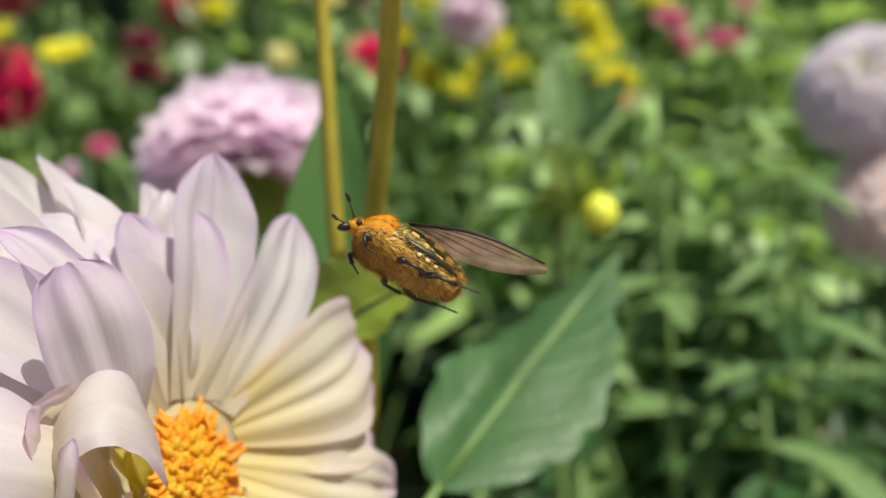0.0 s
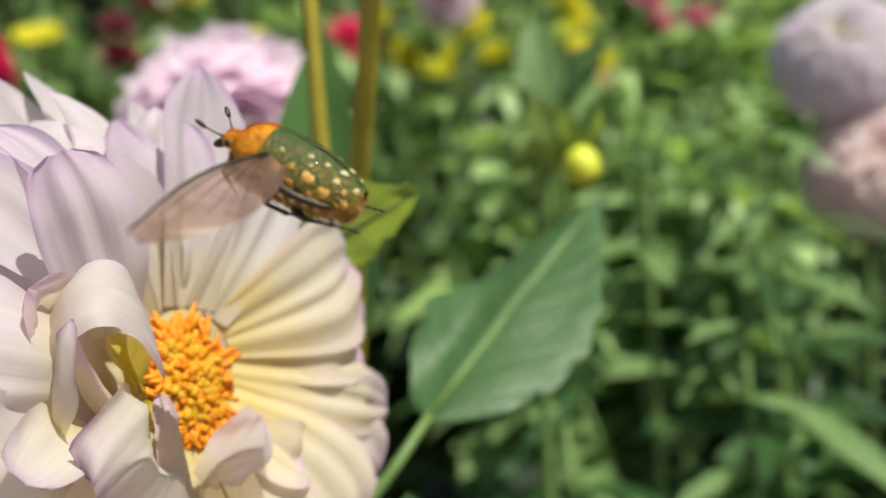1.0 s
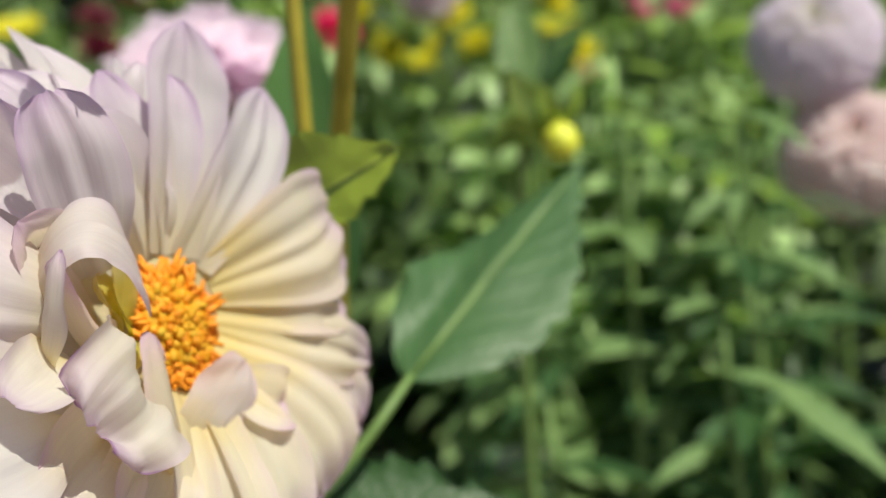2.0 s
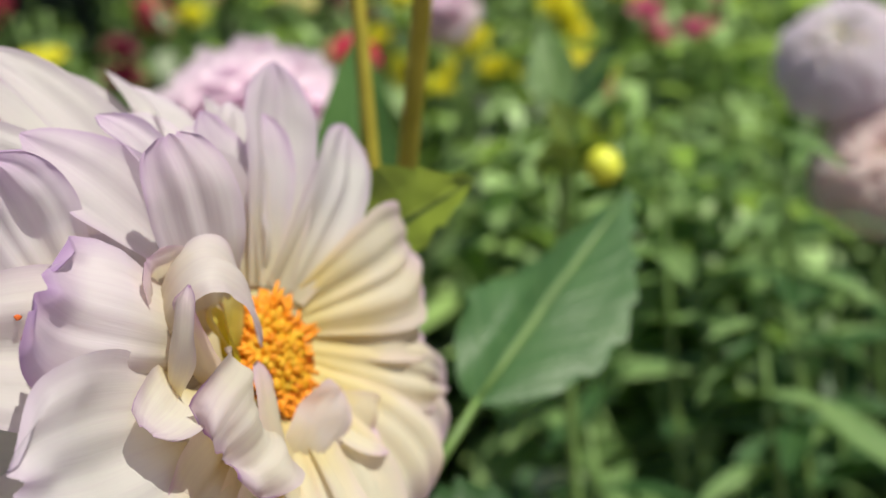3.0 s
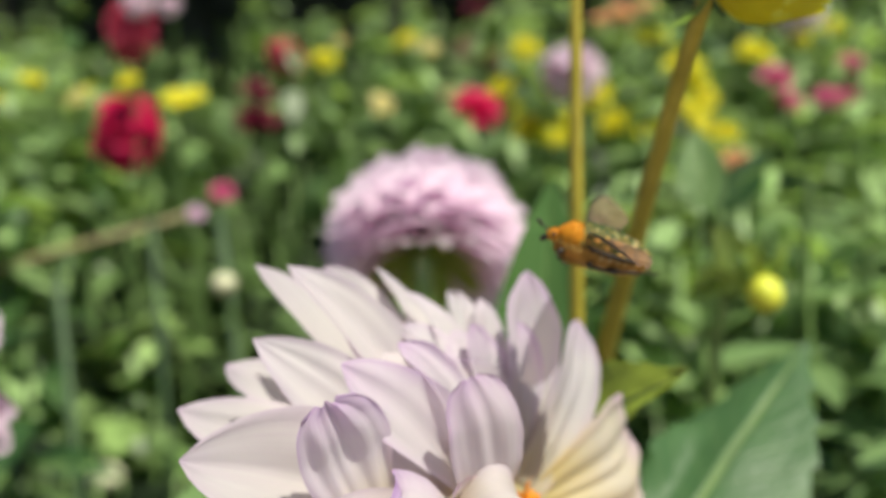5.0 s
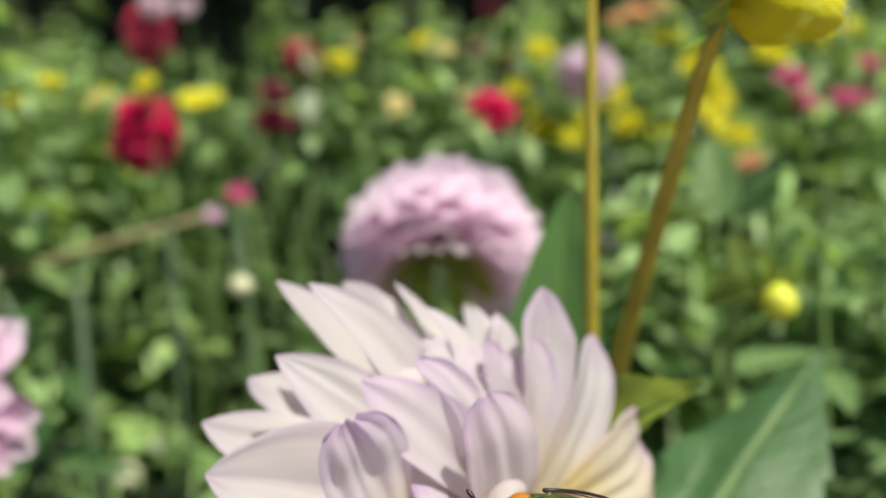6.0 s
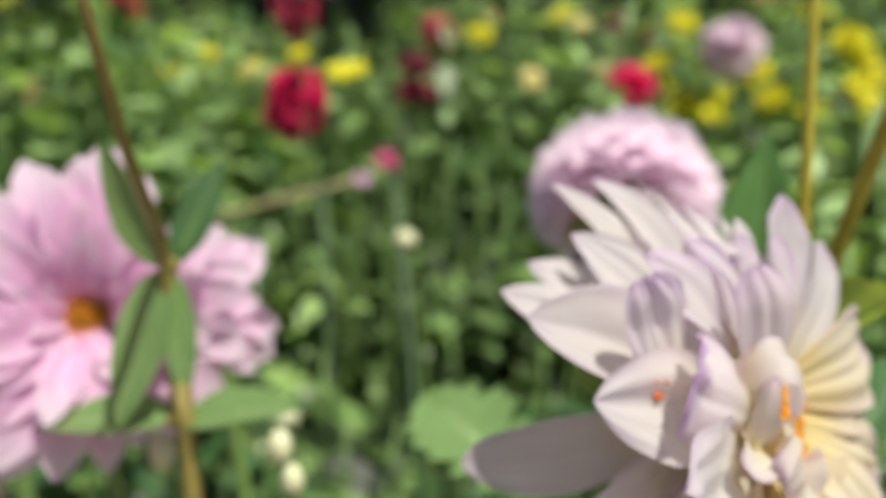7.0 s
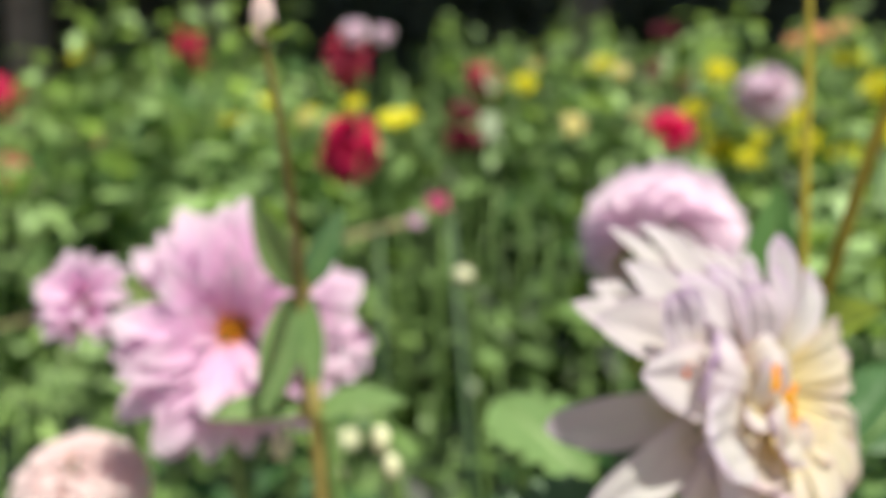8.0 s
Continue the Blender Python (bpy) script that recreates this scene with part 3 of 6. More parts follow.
    petal((-0.0060, 0.0715, -0.0390), 0.0150, 0.008, 0.38, WHITE, point=0.62)
    petal((0.0018, 0.0688, -0.0290), 0.0120, 0.008, 0.50, WHITE, wave=0.05, point=0.85)
    petal((-0.0030, 0.0602, -0.0160), 0.015, 0.008, 0.40, WHITE, wave=0.06, point=0.8)
    petal((-0.0240, 0.0535, -0.0180), 0.017, 0.008, 0.40, WHITE, wave=0.06, notch=0.1, point=0.7)
    petal((-0.0125, 0.0520, -0.0120), 0.016, 0.008, 0.40, WHITE, wave=0.08, notch=0.1)
    petal((-0.0520, 0.0475, -0.0460), 0.0190, 0.008, 0.25, WHITE, point=0.7)
    petal((0.018, 0.054, -0.012), 0.018, 0.003, 0.3, WHITE, point=0.8)
    petal((-0.069, 0.003, -0.058), 0.021, 0.006, 0.15, WHITE, ripple=0.04, folds=5)
    petal((-0.080, -0.028, -0.036), 0.021, 0.006, 0.18, WHITE, ripple=0.02)
    petal((-0.066, -0.050, -0.020), 0.026, 0.006, 0.18, WHITE, ripple=0.02)
    # the rows behind and below
    rnd = random.Random(3)
    for row, (r, z, count, w) in enumerate(((0.048, -0.012, 15, 0.024), (0.052, -0.028, 15, 0.026), (0.050, -0.044, 13, 0.026))):
        for k in range(count):
            a = radians(-150 + 300 * (k + 0.3 * (row % 2) + rnd.uniform(-0.2, 0.2)) / count)
            rr = r * rnd.uniform(0.88, 1.02) * (0.68 if 14 < math.degrees(a) < 66 else 0.86 if -70 < math.degrees(a) <= 14 else 1.0)
            petal((rr * math.cos(a), rr * math.sin(a), z + rnd.uniform(-0.004, 0.004)), w, 0.008, rnd.uniform(0.1, 0.4), WHITE, ripple=0.025, wave=rnd.uniform(0, 0.07), notch=rnd.uniform(0, 0.1), nu=8, nv=12)
    # the disc: packed florets and ragged orange stamens
    chunks, stam = [], []
    for k in range(300):
        q = math.sqrt((k + 0.5) / 300)
        a = k * 2.399963 + rnd.uniform(-0.3, 0.3)
        out = Vector((math.cos(a), math.sin(a), 0))
        p = Vector((0.0077 * q * out.x - 0.0050, 0.0112 * q * out.y - 0.003, 0.0034 * (1 - q * q) - 0.0005))
        h = rnd.uniform(0.0006, 0.0021)
        lean = out * (0.0020 * q) + Vector((rnd.uniform(-1, 1), rnd.uniform(-1, 1), 0)) * 0.0015
        w = rnd.uniform(0.00045, 0.00100)
        geo = tube_geometry([p, p + lean * 0.35 + Vector((0, 0, h * 0.6)), p + lean + Vector((0, 0, h))], [w, w * 1.25, w * 0.7], 6)
        (chunks if q < 0.80 + rnd.uniform(-0.15, 0.1) else stam).append(geo)
        if q > 0.74 and k % 2:
            l = rnd.uniform(0.0012, 0.0034) * (1.25 if out.x > 0.3 else 0.8)
            b = p + Vector((0, 0, 0.001))
            bend = Vector((rnd.uniform(-1, 1), rnd.uniform(-1, 1), 0)) * 0.0022
            stam.append(tube_geometry([b, b + out * l * 0.5 + Vector((0, 0, l * 0.35)), b + out * l + bend + Vector((0, 0, l * 0.5))], [0.0004, 0.00075, 0.0003], 5))
    chunks.append(shifted(ball_geometry(1.0, 14, 6, (0.0077, 0.0112, 0.0033)), Matrix.Translation((-0.0050, -0.003, 0.0004))))
    part("floret_mass", mesh_of("floret_mass", *merge(chunks)), GOLDEN, head, "packed golden disc florets", kind="stuff")
    part("stamen_tuft", mesh_of("stamen_tuft", *merge(stam)), STAMEN, head, "ragged orange stamens", kind="stuff")
    # specks of pollen on one petal
    spots = []
    for k, (r, row, col) in enumerate(((0.0014, 11, 12), (0.0006, 11, 14), (0.0009, 9, 7), (0.0005, 12, 14))):
        spots.append(shifted(ball_geometry(r, 12, 8, (1.2, 1, 0.6), 0.5, k), Matrix.Translation(spotted.data.vertices[row * 21 + col].co + Vector((0, 0, 0.0002)))))
    part("pollen", mesh_of("pollen", *merge(spots)), RUST, head, "specks of orange pollen")
    # sepals, stem
    for k in range(6):
        a = radians(60 * k + 20)
        d = Vector((math.cos(a), math.sin(a), 0))
        part("sepal", petal_mesh([d * 0.008 + Vector((0, 0, -0.036)), d * 0.022 + Vector((0, 0, -0.040)), d * 0.030 + Vector((0, 0, -0.052))], 0.012, cup=0.3, hint=(0, 0, 1), nu=4, nv=8), CALYX, head)
    back = FACE @ Vector((0, 0, -0.036))
    part("stem", stem_mesh([back, back + Vector((-0.014, 0.012, -0.012)), back + Vector((-0.022, 0.022, -0.06)), (-0.09, 0.25, 0.6), (-0.10, 0.28, 0.0)], 0.0045, 0.0065, 10, 28), STEM_GREEN, plant)
    # leaves of the plant
    add_leaf(plant, (-0.0022, 0.2541, 0.8926), (0.0677, 0.333, 0.9476), (-0.36, -0.60, 0.72), 0.057, LEAF, 7, -0.26, 0.02, 4, "broad toothed blue-green leaf", nu=16, nv=70, tooth=0.10, peak=0.72, taper=1.0, roll=1.1)
    part("petiole", stem_mesh([(-0.088, 0.27, 0.74), (-0.045, 0.236, 0.845), (-0.0138, 0.2399, 0.8817), (-0.0015, 0.2546, 0.8930)], 0.0025, 0.0014), STEM_GREEN, plant)
    add_leaf(plant, (-0.0300, 0.2200, 0.9480), (0.0022, 0.2200, 0.9652), (0.12, 0.52, 0.84), 0.042, LEAF_YOUNG, 5, 0.15, 0.03, 9, "young yellow-green leaf", nu=12, nv=52, tooth=0.07, taper=0.8)
    add_leaf(plant, (-0.060, 0.230, 0.850), (0.024, 0.236, 0.864), (0.1, -0.5, 0.85), 0.050, LEAF_DARK, 8, 0.2, 0.10, 12)
    part("petiole", stem_mesh([(-0.089, 0.255, 0.70), (-0.075, 0.24, 0.80), (-0.060, 0.230, 0.850)], 0.003, 0.002), STEM_GREEN, plant)
    part("petiole", stem_mesh([(-0.082, 0.236, 0.86), (-0.060, 0.236, 0.92), (-0.034, 0.240, 0.946)], 0.0025, 0.0016), STEM_GREEN, plant)
    add_leaf(plant, (-0.105, 0.235, 0.860), (-0.175, 0.205, 0.868), (0.1, -0.5, 0.85), 0.046, LEAF, 8, 0.2, 0.12, 15)
    part("petiole", stem_mesh([(-0.088, 0.25, 0.74), (-0.094, 0.25, 0.82), (-0.105, 0.235, 0.860)], 0.003, 0.002), STEM_GREEN, plant)
    add_leaf(plant, (-0.1927, 0.3444, 0.8849), (-0.130, 0.290, 0.858), (0.1, -0.55, 0.83), 0.060, LEAF_PALE, 7, 0.2, 0.06, 17)
    part("petiole", stem_mesh([(-0.094, 0.262, 0.66), (-0.17, 0.33, 0.80), (-0.1927, 0.3444, 0.8849)], 0.003, 0.002), STEM_GREEN, plant)


# ---- other dahlias ----
def bloom_parts(head, radius, mat, rows, seed, width=0.5, cup=0.3, shared=6, lowest=-0.5, ripple=0.0, notch=0.0, nu=4, nv=7, skip=None, ragged=0.08, tilt=6.0, shingle=False):
    """Petals in rows round the axis, made of a few shared meshes. rows: (elevation, share of the radius, count)."""
    rnd = random.Random(seed)
    meshes = {}
    for elev, share, count in rows:
        for k in range(count):
            a = 360 * (k + rnd.uniform(-0.25, 0.25)) / count + elev * 7
            if skip and skip(a % 360, elev):
                continue
            v = rnd.randrange(2)
            key = (elev, v)
            if key not in meshes:
                L = radius * share
                if shingle:
                    # broad petals that lie over one another on a ball
                    L = radius * (0.30 + 0.34 * share)
                    meshes[key] = petal_mesh([(0, 0, -0.10 * L), (0.35 * L, 0, 0.20 * L), (0.75 * L, 0, 0.22 * L), (L, 0, 0.16 * L)], L * width, cup=cup, seed=seed + v, nu=6, nv=8, point=0.55, claw=0.6)
            if shingle:
                grow = rnd.uniform(1 - ragged, 1 + ragged)
                m = pose(0, 0, 0, 0, 0, a) @ pose(0, 0, 0, 0, 90 - elev, 0) @ Matrix.Translation((0, 0, radius * 0.72)) @ pose(0, 0, 0, rnd.uniform(-8, 8), -24 + rnd.uniform(-tilt, tilt), 0)
                part("petal", meshes[key], mat, head, "", m @ Matrix.Diagonal((grow, grow, grow, 1)))
                continue
            if key not in meshes:
                bend = 0.10 + 0.12 * v
                meshes[key] = petal_mesh([(0.10 * L, 0, 0), (0.6 * L, 0, bend * L), (L, 0, -0.03 * L)], L * width * (1.0 + 0.15 * v), cup=cup, ripple=ripple, notch=notch, seed=seed + v, nu=nu, nv=nv)
            m = pose(0, 0, 0, 0, 0, a) @ pose(0, 0, 0, 0, -elev + rnd.uniform(-tilt, tilt), 0) @ pose(0, 0, 0, rnd.uniform(-2.4 * tilt, 2.4 * tilt), 0, 0)
            grow = rnd.uniform(1 - ragged, 1 + ragged * 0.7)
            part("petal", meshes[key], mat, head, "", m @ Matrix.Diagonal((grow, grow, grow, 1)))


def dahlia(name, at, axis, radius, mat, label, rows, seed, stem_to, width=0.5, cup=0.3, disc=None, disc_mat=None, stem_mat=None, up=(0, 0, 1), **kw):
    m = basis(axis, up)
    m.translation = at
    plant = thing(name, pose(0, 0, 0), label, "flower", "garden dahlias")
    core = ball_geometry(radius * 0.24, 10, 6, (1, 1, 0.7))
    head = part("bloom", mesh_of("core", *core), CALYX, plant, "", m)
    bloom_parts(head, radius, mat, rows, seed, width, cup, **kw)
    if disc:
        rnd = random.Random(seed)
        ch = []
        for k in range(60):
            q = math.sqrt((k + 0.5) / 60)
            p = Vector((disc * q * math.cos(k * 2.4), disc * q * math.sin(k * 2.4), radius * 0.14 + 0.2 * disc * (1 - q)))
            ch.append(tube_geometry([p, p + Vector((0, 0, disc * 0.25)), p + Vector((rnd.uniform(-1, 1) * disc * 0.1, 0, disc * 0.45))], [disc * 0.07, disc * 0.09, disc * 0.03], 5))
        part("disc", mesh_of("disc", *merge(ch)), disc_mat or FLORET, head, "", kind="stuff")
    b = m @ Vector((0, 0, -radius * 0.16))
    e = Vector(stem_to)
    out = b - m.to_3x3() @ Vector((0, 0, 0.05))
    part("stem", stem_mesh([b, out, (out + e) * 0.5 + Vector((0.01, 0.01, 0.05)), e], 0.004, 0.006, 8, 20), stem_mat or STEM_GREEN, plant)
    return plant, head


SCALES = ((86, 0.2, 5), (78, 0.3, 9), (69, 0.42, 13), (60, 0.55, 17), (51, 0.66, 20), (41, 0.76, 23), (31, 0.85, 25), (20, 0.9, 26), (9, 0.9, 26), (-3, 0.9, 26), (-15, 0.9, 25), (-28, 0.9, 22), (-42, 0.9, 18), (-56, 0.9, 13))
DOUBLE = ((50, 0.46, 7), (40, 0.66, 11), (31, 0.80, 14), (22, 0.90, 16), (15, 1.0, 17), (4, 1.03, 17), (-8, 1.0, 15))
OPEN = ((52, 0.50, 8), (40, 0.72, 12), (26, 0.88, 14), (14, 1.0, 15), (2, 1.03, 15))


def middle_dahlias():
    _, head = dahlia("dahlia_plant", (-0.1015, 0.478, 0.9725), (-0.05, 0.62, 0.78), 0.0595, POM, "soft pink double dahlia seen from behind, green calyx below", 
        ((80, 0.7, 11), (70, 0.80, 19), (60, 0.88, 26), (50, 0.93, 32), (40, 0.97, 36), (30, 1.0, 38), (20, 1.0, 40), (10, 1.01, 40), (1, 1.02, 40), (-9, 1.0, 38), (-19, 0.98, 34), (-29, 0.95, 28)), 11, (-0.12, 0.62, 0.0), 0.25, 0.22, ragged=0.06, tilt=3.0,
        skip=lambda a, e: e < 32 and 234 < a < 312, nu=4, nv=8)
    for k in range(7):
        a = radians(360 / 7 * k)
        d = Vector((math.cos(a), math.sin(a), 0))
        part("sepal", petal_mesh([d * 0.006 + Vector((0, 0, -0.010)), d * 0.020 + Vector((0, 0, -0.014)), d * 0.034 + Vector((0, 0, -0.024))], 0.018, cup=0.3, nu=4, nv=6), LEAF_YOUNG, head)
    # two large pale balls to the right
    dahlia("dahlia_plant", (0.368, 0.80, 0.990), (-0.35, -0.72, 0.62), 0.050, PALE, "pale lilac ball dahlia with a lemon heart", SCALES, 21, (0.40, 0.86, 0), 0.56, 0.30, shingle=True, tilt=4.0, disc=0.012, disc_mat=BUD_PALE)
    dahlia("dahlia_plant", (0.390, 0.78, 0.888), (-0.25, -0.75, 0.60), 0.052, BLUSH, "blush pink double dahlia", SCALES, 22, (0.42, 0.84, 0), 0.56, 0.30, shingle=True, tilt=4.0)
    # the pink semi-double dahlia and what grows round it
    dahlia("dahlia_plant", (-0.332, 0.262, 0.941), (0.60, -0.78, 0.14), 0.070, PINK, "pink semi-double dahlia with an orange disc", DOUBLE, 31, (-0.36, 0.36, 0), 0.27, 0.35,
        disc=0.012, disc_mat=STAMEN, ripple=0.05, notch=0.22, nu=8, nv=10, ragged=0.20, skip=lambda a, e: (38 < a < 62 or 146 < a < 168) and e < 30)
    dahlia("dahlia_plant", (-0.322, 0.340, 0.928), (0.25, -0.82, 0.30), 0.050, PINK, "pale pink dahlia half hidden behind a brown stem", OPEN, 36, (-0.33, 0.42, 0), 0.40, 0.3,
        disc=0.008, disc_mat=STAMEN, ripple=0.05, notch=0.2, nu=8, nv=10, ragged=0.2, skip=lambda a, e: e < 30 and int(a / 24) % 3 == 0)
    dahlia("dahlia_plant", (-0.480, 0.325, 0.947), (0.10, -0.88, 0.40), 0.036, PINK, "small half-open pink dahlia with a pale heart", ((70, 0.7, 7), (45, 0.9, 9), (20, 1.0, 11), (0, 1.0, 11)), 32, (-0.50, 0.40, 0), 0.36, 0.4, disc=0.007, disc_mat=BUD_PALE)
    dahlia("dahlia_plant", (-0.435, 0.255, 0.840), (0.10, -0.35, 0.93), 0.035, BLUSH, "pale blush dahlia seen from the side", SCALES, 33, (-0.45, 0.33, 0), 0.50, 0.30, shingle=True, tilt=5.0)


def tall_stems():
    """Two olive stems with a yellow bud, and the stem in front of the pink dahlia."""
    p = thing("dahlia_plant", pose(0, 0, 0), "tall olive dahlia stems with a nodding yellow bud", "flower")
    part("stem", stem_mesh([(-0.0225, 0.265, 1.14), (-0.0230, 0.262, 1.08), (-0.0245, 0.260, 1.03), (-0.0265, 0.262, 0.955), (-0.029, 0.285, 0.90), (-0.036, 0.33, 0.78), (-0.05, 0.42, 0.0)], 0.0014, 0.0036, 10, 28), STEM, p)
    part("stem", stem_mesh([(0.0050, 0.190, 1.066), (0.0010, 0.202, 1.050), (-0.0025, 0.222, 1.030), (-0.0085, 0.242, 1.000), (-0.0185, 0.268, 0.952), (-0.026, 0.298, 0.905), (-0.036, 0.33, 0.78), (-0.05, 0.42, 0.0)], 0.0018, 0.0042, 10, 40), STEM, p)
    m = basis((0.93, 0.05, -0.30))
    m.translation = (0.0050, 0.190, 1.066)
    b = part("bud", mesh_of("bud", *shifted(ball_geometry(0.0095, 16, 10, (1, 1, 1.15), 0.10, 3), Matrix.Translation((0, 0, 0.012)))), BUD, p, "half-open yellow bud", m)
    rnd = random.Random(8)
    for k in range(12):
        a = radians(30 * k + rnd.uniform(-6, 6))
        d = Vector((math.cos(a), math.sin(a), 0))
        part("petal", petal_mesh([d * 0.004, d * 0.016 + Vector((0, 0, 0.008)), d * 0.004 + Vector((0, 0, 0.026))], 0.010, cup=-0.4, hint=tuple(d), nu=5, nv=8), YELLOW, b)
    for k in range(5):
        a = radians(72 * k)
        d = Vector((math.cos(a), math.sin(a), 0))
        part("sepal", petal_mesh([d * 0.002, d * 0.010 + Vector((0, 0, 0.001)), d * 0.017 + Vector((0, 0, -0.007))], 0.006, cup=0.3, nu=4, nv=6), CALYX, b)
    add_leaf(p, (-0.044, 0.310, 0.895), (-0.031, 0.330, 1.014), (-0.10, -0.80, 0.58), 0.038, LEAF_FRESH, 0, 0.25, 0.02, 21, "smooth deep green leaf")
    add_leaf(p, (-0.036, 0.315, 0.890), (-0.020, 0.330, 0.972), (0.3, -0.85, 0.35), 0.022, LEAF_DARK, 0, 0.3, 0.04, 22)
    # the yellow bud on its own stalk
    q = thing("dahlia_bud", pose(0, 0, 0), "round yellow bud on a thin green stalk with sepals spread below", "flower bud")
    m = basis((0.25, -0.45, -0.55))
    m.translation = (0.073, 0.440, 0.954)
    b = part("bud", mesh_of("bud", *shifted(ball_geometry(0.0090, 14, 9, (1, 1, 1.1), 0.06, 1), Matrix.Translation((0, 0, 0.010)))), BUD, q, "", m)
    for k in range(6):
        a = radians(60 * k)
        d = Vector((math.cos(a), math.sin(a), 0))
        part("sepal", petal_mesh([d * 0.003, d * 0.014 + Vector((0, 0, 0.002)), d * 0.024 + Vector((0, 0, -0.008))], 0.011, cup=0.3, nu=4, nv=6), CALYX, b)
    part("stem", stem_mesh([(0.073, 0.440, 0.954), (0.066, 0.447, 0.963), (0.060, 0.455, 0.94), (0.055, 0.47, 0.80), (0.05, 0.50, 0.0)], 0.0016, 0.004, 8, 20), STEM_GREEN, q)
    add_leaf(q, (0.0690, 0.446, 0.951), (0.0545, 0.440, 0.9815), (-0.1, -0.7, 0.7), 0.020, LEAF_YOUNG, 0, 0.3, 0.1, 25)
    add_leaf(q, (0.064, 0.448, 0.956), (0.042, 0.452, 0.945), (-0.1, -0.7, 0.7), 0.018, LEAF_YOUNG, 0, 0.3, 0.1, 26)
    # two broad leaves on a stalk behind the olive stems
    g = thing("dahlia_shoot", pose(0, 0, 0), "leafy dahlia stalk with a pale and a dark broad leaf", "plant")
    part("stem", stem_mesh([(0.0921, 0.6183, 0.9736), (0.0929, 0.6242, 0.9382), (0.0911, 0.6396, 0.8590), (0.0948, 0.6586, 0.0000)], 0.0018, 0.005, 8, 20), STEM_GREEN, g)
    add_leaf(g, (0.0826, 0.6199, 0.9710), (0.0810, 0.6435, 1.0344), (-0.2, -0.8, 0.55), 0.034, LEAF_PALE, 0, 0.2, 0.05, 41)
    add_leaf(g, (0.0932, 0.6181, 0.9736), (0.1264, 0.6233, 1.0148), (-0.3, -0.75, 0.5), 0.026, LEAF_DARK, 0, 0.3, 0.05, 42)
    # brown stem with paired leaves before the pink dahlia
    r = thing("dahlia_plant", pose(0, 0, 0), "brown dahlia stem with paired green leaves and a pink bud", "flower")
    part("stem", stem_mesh([(-0.2320, 0.1340, 1.0786), (-0.2315, 0.1430, 1.0520), (-0.2403, 0.1669, 1.0201), (-0.2532, 0.1961, 0.9982), (-0.2701, 0.2326, 0.9727), (-0.270, 0.235, 0.90), (-0.263, 0.230, 0.84), (-0.27, 0.24, 0.0)], 0.0013, 0.0042, 8, 36), STEM_BROWN, r)
    part("node", mesh_of("node", *shifted(ball_geometry(0.0048, 10, 6, (1, 1, 0.8)), Matrix.Translation((-0.272, 0.239, 0.967)))), STEM_BROWN, r)
    part("node", mesh_of("node", *shifted(ball_geometry(0.0055, 10, 6, (1, 1, 0.8)), Matrix.Translation((-0.270, 0.235, 0.903)))), STEM_BROWN, r)
    add_leaf(r, (-0.273, 0.237, 0.966), (-0.287, 0.215, 0.905), (0.15, -0.75, 0.6), 0.023, LEAF_PALE, 0, 0.2, 0.05, 31)
    add_leaf(r, (-0.274, 0.240, 0.966), (-0.297, 0.232, 1.018), (-0.3, -0.85, 0.3), 0.022, LEAF_PALE, 0, 0.3, 0.05, 32)
    add_leaf(r, (-0.270, 0.240, 0.968), (-0.254, 0.256, 1.010), (0.4, -0.8, 0.4), 0.015, LEAF, 0, 0.3, 0.05, 33)
    add_leaf(r, (-0.270, 0.238, 0.964), (-0.262, 0.228, 0.912), (0.5, -0.8, 0.3), 0.013, LEAF_PALE, 0, 0.3, 0.05, 34)
    add_leaf(r, (-0.272, 0.235, 0.903), (-0.332, 0.222, 0.906), (0, -0.4, 0.9), 0.024, LEAF_PALE, 0, 0.3, 0.12, 35)
    add_leaf(r, (-0.268, 0.235, 0.903), (-0.216, 0.232, 0.915), (0, -0.4, 0.9), 0.024, LEAF_PALE, 0, 0.3, 0.10, 36)
    m = basis((0.1, -0.1, 1))
    m.translation = (-0.2320, 0.1340, 1.0786)
    b = part("bud", mesh_of("bud", *shifted(ball_geometry(0.0062, 12, 8, (0.8, 0.8, 1.6), 0.05, 1), Matrix.Translation((0, 0, 0.009)))), BLUSH, r, "closed pink bud", m)
    for k in range(4):
        a = radians(90 * k)
        d = Vector((math.cos(a), math.sin(a), 0))
        part("sepal", petal_mesh([d * 0.002, d * 0.009 + Vector((0, 0, 0.002)), d * 0.013 + Vector((0, 0, 0.008))], 0.006, cup=0.3, nu=4, nv=6), CALYX, b)
    # fading buds below the pink dahlia
    for k, (x, y, z, s) in enumerate(((-0.322, 0.300, 0.862, 0.008), (-0.252, 0.290, 0.872, 0.0065), (-0.244, 0.285, 0.858, 0.006))):
        w = thing("dahlia_bud", pose(0, 0, 0), "pale closed bud on a thin stalk", "flower bud", "pale buds")
        part("bud", mesh_of("bud", *shifted(ball_geometry(s, 10, 8, (0.9, 0.9, 1.3), 0.08, k), Matrix.Translation((x, y, z)))), BUD_PALE, w)
        part("stem", stem_mesh([(x, y, z), (x + 0.004, y + 0.01, z - 0.1), (x + 0.01, y + 0.03, 0)], 0.0014, 0.003, 6, 10), STEM_GREEN, w)


